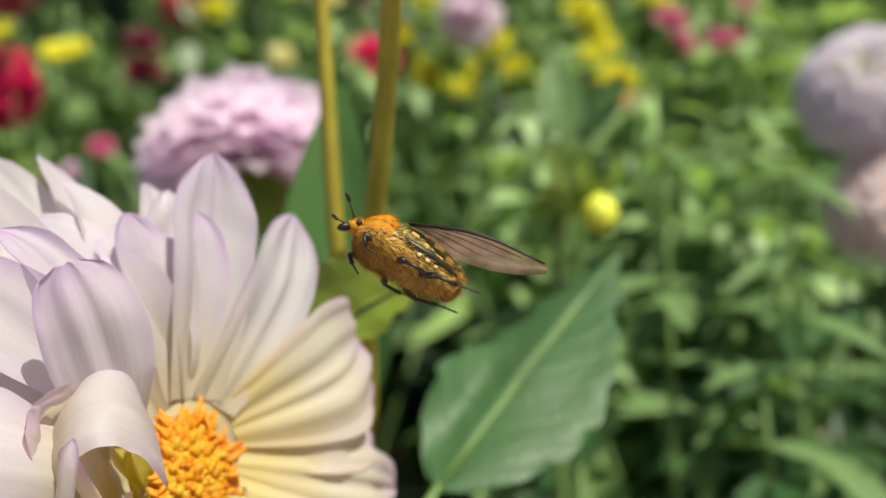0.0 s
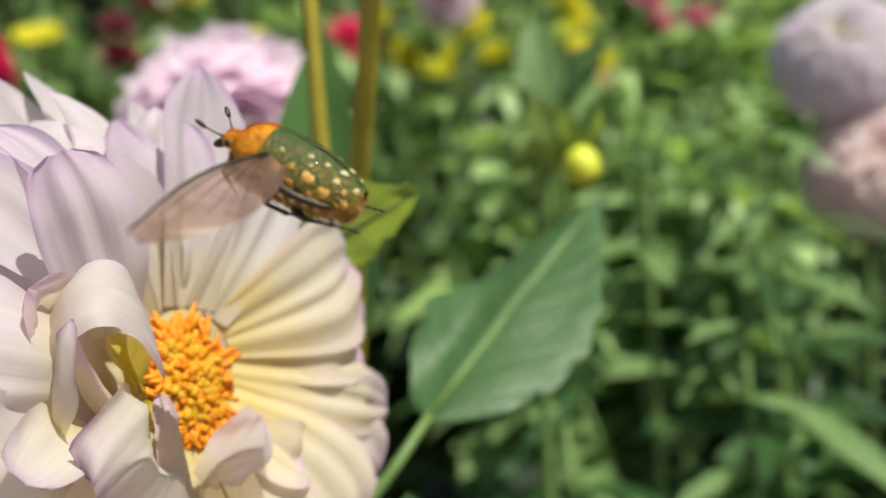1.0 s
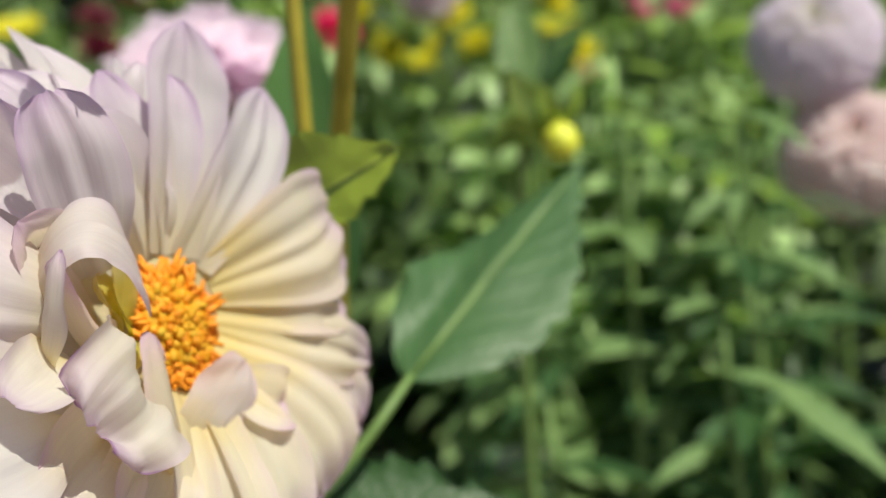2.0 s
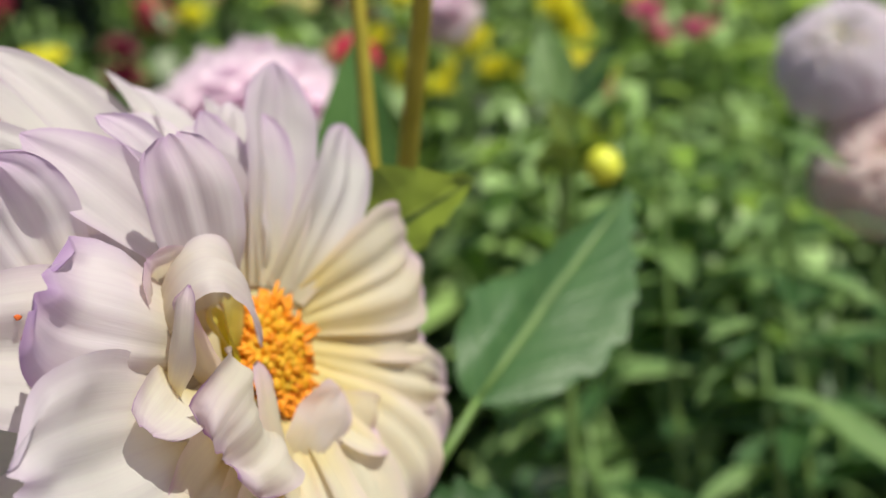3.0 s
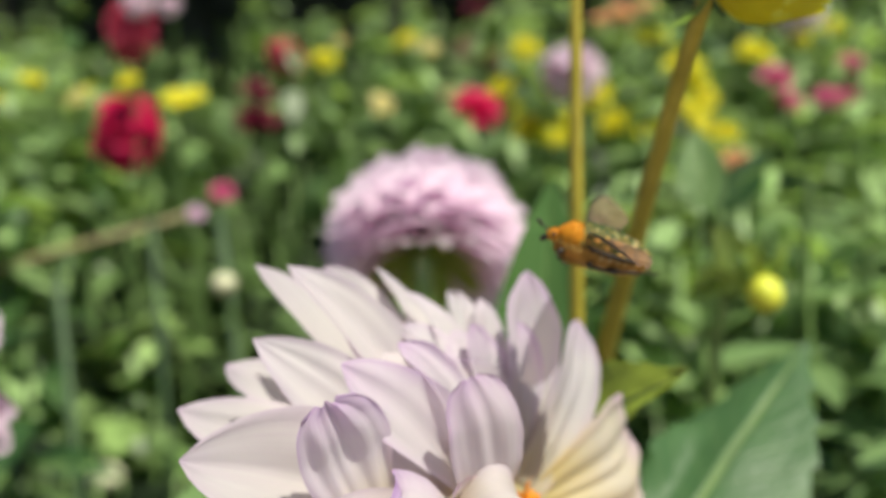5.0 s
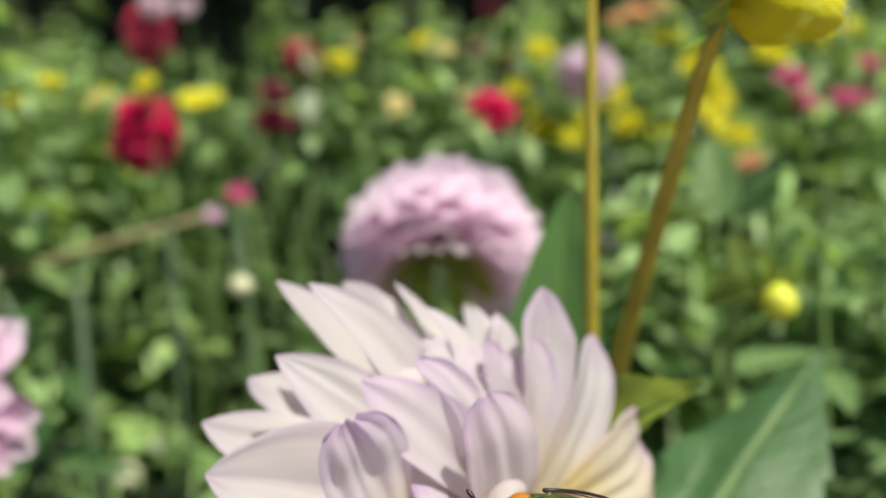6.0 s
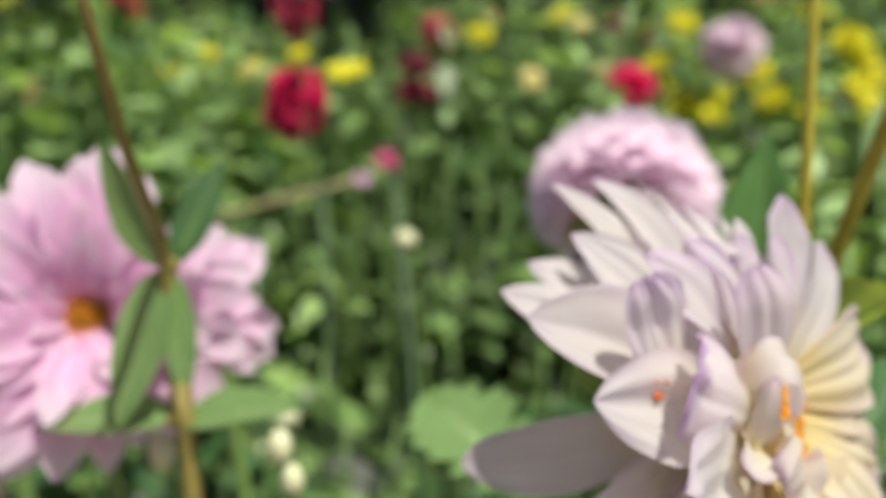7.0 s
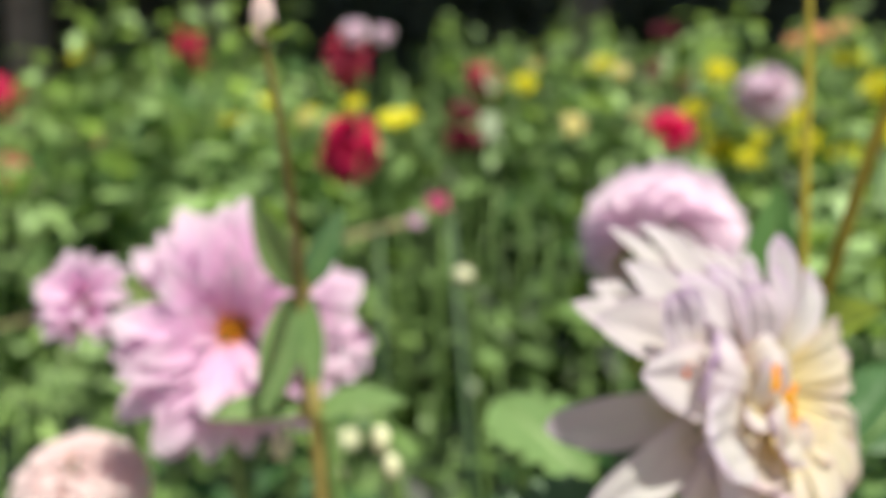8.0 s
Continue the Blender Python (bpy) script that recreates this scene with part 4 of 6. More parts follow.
def far_bloom(at, r, mat, label, seed, kind, axis=(0.0, -0.6, 0.7)):
    """A flower head farther off: its petals are one mesh."""
    rnd = random.Random(seed)
    if kind == "ball" and mat in (RED, CORAL):
        axis = (0.1, -0.30, 0.92)
    rows = {"ball": ((88, 0.75, 4), (70, 0.85, 8), (50, 0.95, 10), (28, 1, 12), (4, 1, 13), (-20, 1.0, 12), (-42, 0.9, 9)), "open": ((30, 0.8, 6), (10, 1.0, 9)), "tuft": ((60, 0.7, 5), (34, 0.95, 8), (8, 1.0, 9))}[kind]
    ch = []
    for elev, share, count in rows:
        for k in range(count):
            L = r * share * rnd.uniform(0.88, 1.06)
            g = petal_geometry([(0.1 * L, 0, 0), (0.6 * L, 0, 0.14 * L), (L, 0, -0.02 * L)], L * (0.48 if kind == "tuft" else 0.66), cup=0.35, seed=seed + k, nu=3, nv=4)
            ch.append(shifted(g, pose(0, 0, 0, 0, 0, 360 * (k + rnd.uniform(-0.3, 0.3)) / count) @ pose(0, 0, 0, 0, -elev + rnd.uniform(-9, 9), 0)))
    if kind == "ball" and mat in (RED, CORAL):
        ch.append(shifted(ball_geometry(r * 0.84, 12, 9, rough=0.25, seed=seed), Matrix.Identity(4)))
    plant = thing("dahlia_plant" if kind != "open" else "flower_plant", pose(*at), label, "flower", "far blooms")
    m = basis(Vector(axis) + Vector((rnd.uniform(-0.4, 0.4), rnd.uniform(-0.2, 0.2), 0)))
    if kind == "ball" and mat in (RED, CORAL):
        m = Matrix.Diagonal((0.82, 0.90, 1.30, 1)) @ m
    head = part("bloom", mesh_of("petals", *merge(ch)), mat, plant, "", m)
    if kind == "open":
        part("disc", mesh_of("disc", *ball_geometry(r * 0.22, 8, 5, (1, 1, 0.6))), FLORET, head)
    part("stem", stem_mesh([(0, 0, -0.01), (rnd.uniform(-0.02, 0.02), 0.03, -0.10), (rnd.uniform(-0.08, 0.08), 0.06, -0.5), (rnd.uniform(-0.1, 0.1), 0.08, -at[2])], 0.003, 0.006, 6, 12), STEM_GREEN, plant)


YELLOWS = ((-0.042, 1.957, 1.058), (-0.104, 2.087, 1.157), (0.032, 2.200, 1.031), (0.100, 1.973, 1.124), (0.147, 2.090, 1.069), (0.253, 2.212, 1.028),
           (0.291, 1.992, 1.181), (0.338, 2.111, 1.149), (0.381, 2.229, 1.100), (0.355, 1.975, 1.027), (0.472, 2.127, 1.214), (0.615, 2.261, 1.246),
           (-1.136, 2.100, 1.192), (-0.534, 2.100, 1.248), (-0.324, 2.100, 1.283), (-0.047, 2.100, 1.245))


def far_blooms():
    s = 100
    for x, y, z, r in ((-0.900, 1.80, 1.090, 0.086), (-1.62, 2.25, 1.43, 0.07), (-2.4, 2.3, 1.34, 0.08)):
        s += 1
        far_bloom((x, y, z), r, RED, "crimson double dahlia on a tall stem", s, "ball")
    far_bloom((-0.160, 1.90, 1.101), 0.066, RED, "crimson dahlia half hidden in foliage", 104, "tuft")
    for x, y, z, r in ((-0.645, 1.90, 1.165, 0.045), (-0.640, 1.88, 1.10, 0.055), (-0.22, 2.8, 1.32, 0.06), (-0.15, 2.75, 1.29, 0.05), (-0.24, 3.5, 1.55, 0.06)):
        s += 1
        far_bloom((x, y, z), r, DARKRED, "dark maroon dahlia on a leafy stem", s, "tuft")
    for x, y, z, r in ((-1.150, 2.40, 1.390, 0.085), (-0.765, 2.60, 1.315, 0.065), (-2.27, 2.2, 1.08, 0.06)):
        s += 1
        far_bloom((x, y, z), r, CORAL, "coral red dahlia above the foliage", s, "ball")
    for x, y, z, r in ((-0.575, 1.45, 0.968, 0.026),  (0.440, 1.80, 1.13, 0.038), (0.462, 1.80, 1.08, 0.036), (0.575, 1.80, 1.080, 0.036), (0.60, 1.85, 1.15, 0.034), (0.53, 1.78, 1.085, 0.030)):
        s += 1
        far_bloom((x, y, z), r, MAGENTA, "magenta dahlia among green leaves", s, "tuft")
    for x, y, z, r in ((0.051, 1.90, 1.17, 0.075), (0.60, 2.20, 1.32, 0.075), (-1.10, 2.35, 1.46, 0.05), (-0.99, 2.3, 1.44, 0.035)):
        s += 1
        far_bloom((x, y, z), r, POM, "soft pink dahlia on a tall stem", s, "ball")
    far_bloom((-0.602, 1.396, 0.938), 0.017, PINK, "pale pink half-open dahlia bud", 199, "tuft")
    for x, y, z, r in ((0.224, 2.60, 1.375, 0.05), (0.300, 2.6, 1.39, 0.045), (0.319, 1.60, 0.978, 0.028), (0.17, 2.58, 1.36, 0.04), (-2.1, 2.4, 1.19, 0.05)):
        s += 1
        far_bloom((x, y, z), r, PEACH, "peach orange flower on a thin stem", s, "tuft")
    for x, y, z in ((-0.04, 2.50, 1.070), (0.03, 2.50, 1.050), (-0.02, 2.47, 1.03), (-0.125, 2.60, 1.185), (-0.07, 2.60, 1.205), (-0.17, 2.62, 1.16), (0.02, 2.6, 1.18), (0.10, 2.6, 1.15),
                    (0.21, 2.50, 1.06), (0.26, 2.50, 1.045), (0.30, 2.50, 1.06), (0.335, 2.00, 1.06), (0.345, 2.00, 1.03), (0.355, 2.0, 1.00), (0.35, 2.10, 1.145), (0.335, 2.10, 1.185), (0.36, 2.1, 1.11),
                    (-0.851, 1.72, 1.192), (-1.330, 2.00, 1.191), (-0.823, 1.90, 1.162), (-0.79, 1.92, 1.172), (-1.284, 2.1, 1.247), (0.281, 2.50, 1.307), (0.32, 2.5, 1.30),
                    (0.204, 1.90, 1.026), (0.345, 1.90, 1.035), (0.375, 1.90, 1.02), (0.49, 2.1, 1.20), (0.68, 2.2, 1.26), (0.56, 2.3, 1.3), (0.15, 1.9, 0.86), (-1.9, 2.1, 1.42), (0.10, 2.2, 1.12), (0.06, 2.5, 1.09), (-0.06, 2.48, 1.045), (0.0, 2.62, 1.225), (-0.10, 2.55, 1.13), (0.05, 2.55, 1.14), (0.24, 2.5, 1.08), (0.32, 2.05, 1.09)):
        s += 1
        far_bloom((x, y, z), 0.028 + 0.006 * (s % 3), YELLOW, "bright yellow open flower on a thin stem", s, "open")
    for k, (x, y, z) in enumerate(YELLOWS):
        far_bloom((x, y, z), 0.044 - 0.004 * (k % 3), YELLOW, "bright yellow double flower on a thin stem", 400 + k, "tuft")
    for x, y, z in ((-0.418, 2.80, 1.368), (-0.678, 2.80, 1.322), (-0.35, 2.8, 1.34), (-0.62, 2.7, 1.36), (-0.28, 2.7, 1.18), (-0.45, 2.4, 1.16), (-0.74, 2.6, 1.29), (-1.113, 2.0, 1.185), (-1.632, 2.0, 1.153), (-0.46, 2.5, 1.146)):
        s += 1
        far_bloom((x, y, z), 0.038, LEMON, "lemon-cream open flower on a thin stem", s, "open")
    for k, (x, y, z, r) in enumerate(((-0.346, 0.810, 0.906, 0.013), (0.067, 0.70, 0.655, 0.020), (-0.59, 1.0, 0.635, 0.022), (-0.52, 0.8, 0.66, 0.014), (0.38, 0.9, 0.62, 0.018))):
        w = thing("dahlia_bud", pose(x, y, z), "pale green-white bud above the leaves", "flower bud", "far buds")
        part("bud", mesh_of("bud", *ball_geometry(r, 10, 7, (1, 1, 0.8), 0.15, k)), BUD_PALE, w)
        part("stem", stem_mesh([(0, 0, 0), (0.01, 0.02, -0.15), (0.02, 0.03, -z)], 0.002, 0.004, 6, 8), STEM_GREEN, w)


# ---- foliage ----
def small_leaf(rnd, size):
    """A folded pointed leaf of a few faces, along +X."""
    w, f, d = size * rnd.uniform(0.20, 0.30), rnd.uniform(0.05, 0.3), rnd.uniform(0.05, 0.3)
    V, U = [], []
    for t, k in ((0.0, 0.10), (0.30, 0.95), (0.66, 0.76), (1.0, 0.02)):
        for s in (-1, 0, 1):
            V.append(Vector((size * t, w * k * s, abs(s) * f * w * k - d * size * t * t)))
            U.append((0.5 + s * 0.5, t))
    return V, weave(V, 2, 3), U


def bush_mesh(seed, radius, height, count, lo=0.05, hi=0.11, taper=0.35):
    rnd = random.Random(seed)
    ch = []
    stems = []
    for k in range(9):
        a, q = rnd.uniform(0, 6.28), rnd.uniform(0.2, 0.9)
        stems.append((Vector((0.04 * math.cos(a), 0.04 * math.sin(a), 0)), Vector((radius * q * math.cos(a), radius * q * math.sin(a), height * rnd.uniform(0.75, 1.0)))))
    # leaves stand in sprigs, with gaps between the sprigs
    sprigs = []
    for k in range(max(10, count // 17)):
        b, e = stems[rnd.randrange(9)]
        t = rnd.random() ** 0.5
        c = b.lerp(e, t) + Vector((rnd.gauss(0, 0.3), rnd.gauss(0, 0.3), rnd.gauss(0, 0.05))) * radius * (0.5 + 0.35 * t)
        c.z = max(0.03, c.z)
        sprigs.append((c, rnd.uniform(0, 360), rnd.uniform(0.7, 1.25)))
    for k in range(count):
        c, turn, big = sprigs[k % len(sprigs)]
        rank = k // len(sprigs)
        yaw = turn + 137 * rank + rnd.uniform(-20, 20)
        m = pose(c.x, c.y, max(0.02, c.z - 0.007 * rank), 0, 0, yaw) @ pose(0, 0, 0, rnd.uniform(-24, 24), rnd.uniform(-14, 58), 0) @ Matrix.Translation((0.006, 0, 0))
        ch.append(shifted(small_leaf(rnd, rnd.uniform(lo, hi) * big), m))
    st = [tube_geometry(curve_points([b, b.lerp(e, 0.5) + Vector((0, 0, 0.06)), e], 6), [0.006, 0.005, 0.005, 0.004, 0.003, 0.003, 0.002], 5) for b, e in stems]
    return mesh_of("foliage", *merge(ch)), mesh_of("stems", *merge(st))


def skyline(x, y):
    """The greatest height of the bed at a place."""
    k = x / y
    return 1.02 + y * (0.145 if k < -0.48 else 0.100 if k < -0.40 else 0.100 + 0.065 * min(1.0, (k + 0.40) / 0.04))


def build_bushes():
    kinds = []
    for k in range(6):
        kinds.append(bush_mesh(40 + k, 0.30, 1.0, 400 if k % 2 else 620, 0.045 if k % 2 else 0.025, 0.115 if k % 2 else 0.070))
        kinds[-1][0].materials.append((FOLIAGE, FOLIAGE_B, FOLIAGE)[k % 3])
        kinds[-1][1].materials.append(STEM_GREEN)
    for k in range(4):
        kinds.append(bush_mesh(50 + k, 0.30, 1.0, 340 if k % 2 else 520, 0.045 if k % 2 else 0.025, 0.115 if k % 2 else 0.070))
        kinds[-1][0].materials.append(FOLIAGE_SHADED)
        kinds[-1][1].materials.append(STEM_GREEN)
    for k in range(2):
        kinds.append(bush_mesh(60 + k, 0.30, 1.0, 420, 0.045, 0.105))
        kinds[-1][0].materials.append(FOLIAGE_SUNLIT)
        kinds[-1][1].materials.append(STEM_GREEN)
    rnd = random.Random(17)
    y = 0.80
    while y < 6.0:
        gap = 0.25 + 0.055 * y
        half = 0.75 + 0.85 * y
        x = -half - 0.5 + rnd.uniform(0, gap)
        while x < half:
            px, py = x + rnd.uniform(-0.07, 0.07), y + rnd.uniform(-0.08, 0.08)
            x += gap
            # the bare strip of soil between the beds
            t = (py - 0.5) / 2.1
            if 0 < t < 1.0 and abs(px - (-0.035 - 0.2 * t)) < 0.16:
                continue
            h = 0.68 + 0.219 * (py - 0.7) + rnd.uniform(-0.14, 0.10) * (1 + 0.25 * py)
            if px < -0.15 and py < 1.45:
                h = min(h, 0.70)
            h = min(h, skyline(px, py) - 0.05)
            # shade-dark leaves in front and on the left wedge, sun-pale ones behind
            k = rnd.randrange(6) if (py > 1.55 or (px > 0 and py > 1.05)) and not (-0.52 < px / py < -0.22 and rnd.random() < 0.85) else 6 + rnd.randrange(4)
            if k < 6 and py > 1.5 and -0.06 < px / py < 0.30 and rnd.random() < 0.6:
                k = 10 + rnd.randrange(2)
            plant = thing("garden_bush", pose(px, py, 0, 0, 0, rnd.uniform(0, 360)), "green dahlia bush in the bed, sunlight put into its pale leaf colour" if k > 9 else "green dahlia bush in the bed, shade put into its dark leaf colour" if k > 5 else "leafy green dahlia bush in dense foliage" if k % 3 else "grey-green leafy bush among the dahlias", "bush", "bushes of the flower bed")
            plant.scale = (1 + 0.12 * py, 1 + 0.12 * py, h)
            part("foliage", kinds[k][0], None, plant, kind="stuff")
            part("branchwork", kinds[k][1], None, plant, kind="stuff")
        y += gap * 0.95


def near_sprays():
    """Leafy shoots between the white dahlia and the bed."""
    rnd = random.Random(61)
    for k, (x, y, h) in enumerate(((0.30, 0.66, 0.86), (0.42, 0.62, 0.76), (0.18, 0.72, 0.78), (0.52, 0.80, 0.90), (0.10, 0.86, 0.70), (-0.30, 0.72, 0.70), (-0.46, 0.70, 0.74), (-0.58, 0.78, 0.86), (-0.72, 0.80, 0.90), (-0.20, 0.80, 0.72), (0.26, 0.92, 0.95), (0.40, 1.0, 0.98), (0.115, 0.66, 1.02), (-0.17, 0.40, 0.865), (0.48, 0.72, 0.93), (0.60, 0.95, 1.02), (0.34, 0.80, 0.80), (0.225, 0.54, 0.86), (0.245, 0.55, 0.84), (0.232, 0.72, 0.93), (0.105, 0.52, 0.785), (0.29, 0.585, 0.88), (0.165, 0.559, 1.006), (0.215, 0.589, 0.946), (0.214, 0.510, 0.837))):
        plant = thing("dahlia_shoot", pose(x, y, 0, 0, 0, rnd.uniform(0, 360)), "green dahlia shoot with pairs of pointed leaves", "plant", "leafy shoots")
        pts = curve_points([(0, 0, 0), (0.02, 0.01, h * 0.5), (0.03, -0.02, h)], 12)
        part("stem", tube(pts, [0.006 - 0.004 * i / (len(pts) - 1) for i in range(len(pts))], 7), STEM_GREEN, plant)
        # tall shoots coloured pale as if sunlit, low ones dark as if shaded
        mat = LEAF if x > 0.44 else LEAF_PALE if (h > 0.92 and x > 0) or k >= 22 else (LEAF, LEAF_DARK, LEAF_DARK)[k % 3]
        tier = 0
        z = h
        while z > h - (0.45 if k < 17 else 0.22):
            p = Vector((0.03, -0.02, z)) if z > h * 0.95 else Vector((0.02 + 0.01 * (z / h), 0.01 - 0.03 * max(0, z / h - 0.5) * 2, z))
            L = 0.05 + 0.05 * min(1, (h - z) / 0.2)
            for side in (0, 180):
                a = radians(side + 90 * (tier % 2) + rnd.uniform(-20, 20))
                d = Vector((math.cos(a), math.sin(a), rnd.uniform(-0.45, 0.35)))
                tip = p + d.normalized() * L * rnd.uniform(0.85, 1.15)
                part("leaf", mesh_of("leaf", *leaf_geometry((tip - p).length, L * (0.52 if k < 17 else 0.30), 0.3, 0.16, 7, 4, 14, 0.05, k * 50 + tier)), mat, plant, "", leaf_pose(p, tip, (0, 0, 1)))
            tier += 1
            z -= 0.045


def tall_shoots():
    """Leafy flower shoots that stand above the bushes of the bed."""
    rnd = random.Random(64)
    shapes = []
    for k in range(6):
        ch = []
        for tier in range(11):
            z = 1.0 - 0.055 * tier
            L = 0.055 + 0.075 * min(1, tier / 4)
            for side in (0, 180, 60):
                a = side + 85 * tier + rnd.uniform(-30, 30)
                m = pose(0, 0, z, 0, 0, a) @ pose(0, 0, 0, rnd.uniform(-24, 24), rnd.uniform(-22, 48), 0) @ Matrix.Translation((0.01, 0, 0))
                ch.append(shifted(small_leaf(rnd, L * rnd.uniform(0.8, 1.2)), m))
        shapes.append(mesh_of("foliage", *merge(ch)))
        shapes[-1].materials.append((FOLIAGE, FOLIAGE_B, FOLIAGE_SUNLIT, FOLIAGE, FOLIAGE_SUNLIT, FOLIAGE_SHADED)[k])
    pole = tube(curve_points([(0, 0, 0), (0.012, 0.01, 0.5), (0, 0, 1.0)], 8), 0.006, 6)
    for k in range(170):
        y = 1.1 + 4.6 * (k / 170) + rnd.uniform(-0.1, 0.1)
        x = rnd.uniform(-0.80 * y - 0.6, 0.62 * y + 0.3)
        z = 0.84 + 0.246 * (y - 0.7) + rnd.uniform(-0.12, 0.16) * (0.5 + 0.3 * y)
        z = min(z, skyline(x, y) + y * rnd.uniform(-0.03, 0.035))
        if x < -0.15 and y < 1.95:
            continue
        if abs(x + 0.05 * y) < 0.10 and y < 2.4:
            continue
        sh = thing("dahlia_shoot", pose(x, y, 0, 0, 0, rnd.uniform(0, 360)), "upright green shoot with spreading pointed leaves", "plant", "tall shoots")
        # the left wedge gets the shade-dark leaves, the far rows the sun-pale ones
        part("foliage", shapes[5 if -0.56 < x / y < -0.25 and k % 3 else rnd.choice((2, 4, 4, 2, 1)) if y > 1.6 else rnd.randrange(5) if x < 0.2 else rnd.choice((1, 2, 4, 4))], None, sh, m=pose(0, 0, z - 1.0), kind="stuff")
        part("stem", pole, STEM_GREEN, sh, m=Matrix.Diagonal((1, 1, z, 1)))

    # shoots at the back of the bed, sunlight painted into their leaf colour
    for k in range(66):
        y = 1.9 + 2.2 * rnd.random()
        x = y * (rnd.uniform(-0.88, -0.52) if k % 2 else rnd.uniform(0.19, 0.55))
        z = skyline(x, y) + y * (0.035 - 0.165 * rnd.random())
        sh = thing("dahlia_shoot", pose(x, y, 0, 0, 0, rnd.uniform(0, 360)), "shoot with spreading pointed leaves, sunlight put into their pale colour", "plant", "tall shoots")
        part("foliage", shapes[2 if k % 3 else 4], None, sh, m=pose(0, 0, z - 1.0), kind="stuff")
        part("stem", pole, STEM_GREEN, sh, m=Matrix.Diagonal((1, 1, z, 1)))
    # pale shoots: the sun they catch is painted into the leaf colour
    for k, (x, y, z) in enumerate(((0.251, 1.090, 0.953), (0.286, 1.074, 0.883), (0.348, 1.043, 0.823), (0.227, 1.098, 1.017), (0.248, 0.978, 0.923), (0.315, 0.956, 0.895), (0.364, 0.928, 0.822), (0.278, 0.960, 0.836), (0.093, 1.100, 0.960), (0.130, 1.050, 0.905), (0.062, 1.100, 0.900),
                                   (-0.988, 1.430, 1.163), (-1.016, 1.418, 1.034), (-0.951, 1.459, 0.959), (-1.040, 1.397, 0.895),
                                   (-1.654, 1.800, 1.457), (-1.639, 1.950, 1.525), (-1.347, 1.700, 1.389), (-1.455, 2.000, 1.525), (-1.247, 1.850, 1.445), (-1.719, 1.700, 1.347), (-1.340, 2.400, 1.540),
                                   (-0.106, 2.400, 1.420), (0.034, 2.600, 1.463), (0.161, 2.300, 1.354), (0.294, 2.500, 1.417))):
        sh = thing("dahlia_shoot", pose(x, y, 0, 0, 0, rnd.uniform(0, 360)), "shoot with spreading feathery leaves, sunlight put into their pale colour", "plant", "tall shoots")
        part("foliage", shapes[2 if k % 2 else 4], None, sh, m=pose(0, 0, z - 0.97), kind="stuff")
        part("stem", pole, STEM_GREEN, sh, m=Matrix.Diagonal((1, 1, z - 0.02, 1)))


def supports():
    for x, y, z, dx in ((-0.416, 1.0, 0.965, 0.05), (-0.571, 0.90, 0.905, 0.0), (-0.66, 1.35, 0.93, -0.01)):
        st = thing("plant_stake", pose(x, y, 0), "green-coated round plant stake in the soil", "stake", "plant stakes")
        part("pole", tube([(dx, 0, -0.05), (dx * 0.5, 0, z * 0.5), (0, 0, z)], 0.0055, 10), TIMBER, st)
        part("cap", mesh_of("cap", *shifted(ball_geometry(0.0068, 10, 6), Matrix.Translation((0, 0, z)))), TIMBER, st)
    c = thing("bamboo_cane", pose(0, 0, 0), "thin tan cane leaning across the foliage", "cane")
    a, b = Vector((-2.10, 1.40, 0.603)), Vector((-0.600, 1.40, 0.941))
    d = (b - a)
    part("pole", tube([a, a + d * 0.35, a + d * 0.7, b], [0.008, 0.0075, 0.007, 0.0065], 8), CANE, c)
    for k in (0.3, 0.5, 0.7, 0.88):
        part("ring", tube([a + d * k, a + d * (k + 0.008)], 0.0088, 8), CANE, c)
    part("strut", tube([(-2.08, 1.40, 0.613), (-2.09, 1.42, 0.0)], 0.011, 8), CANE, c)


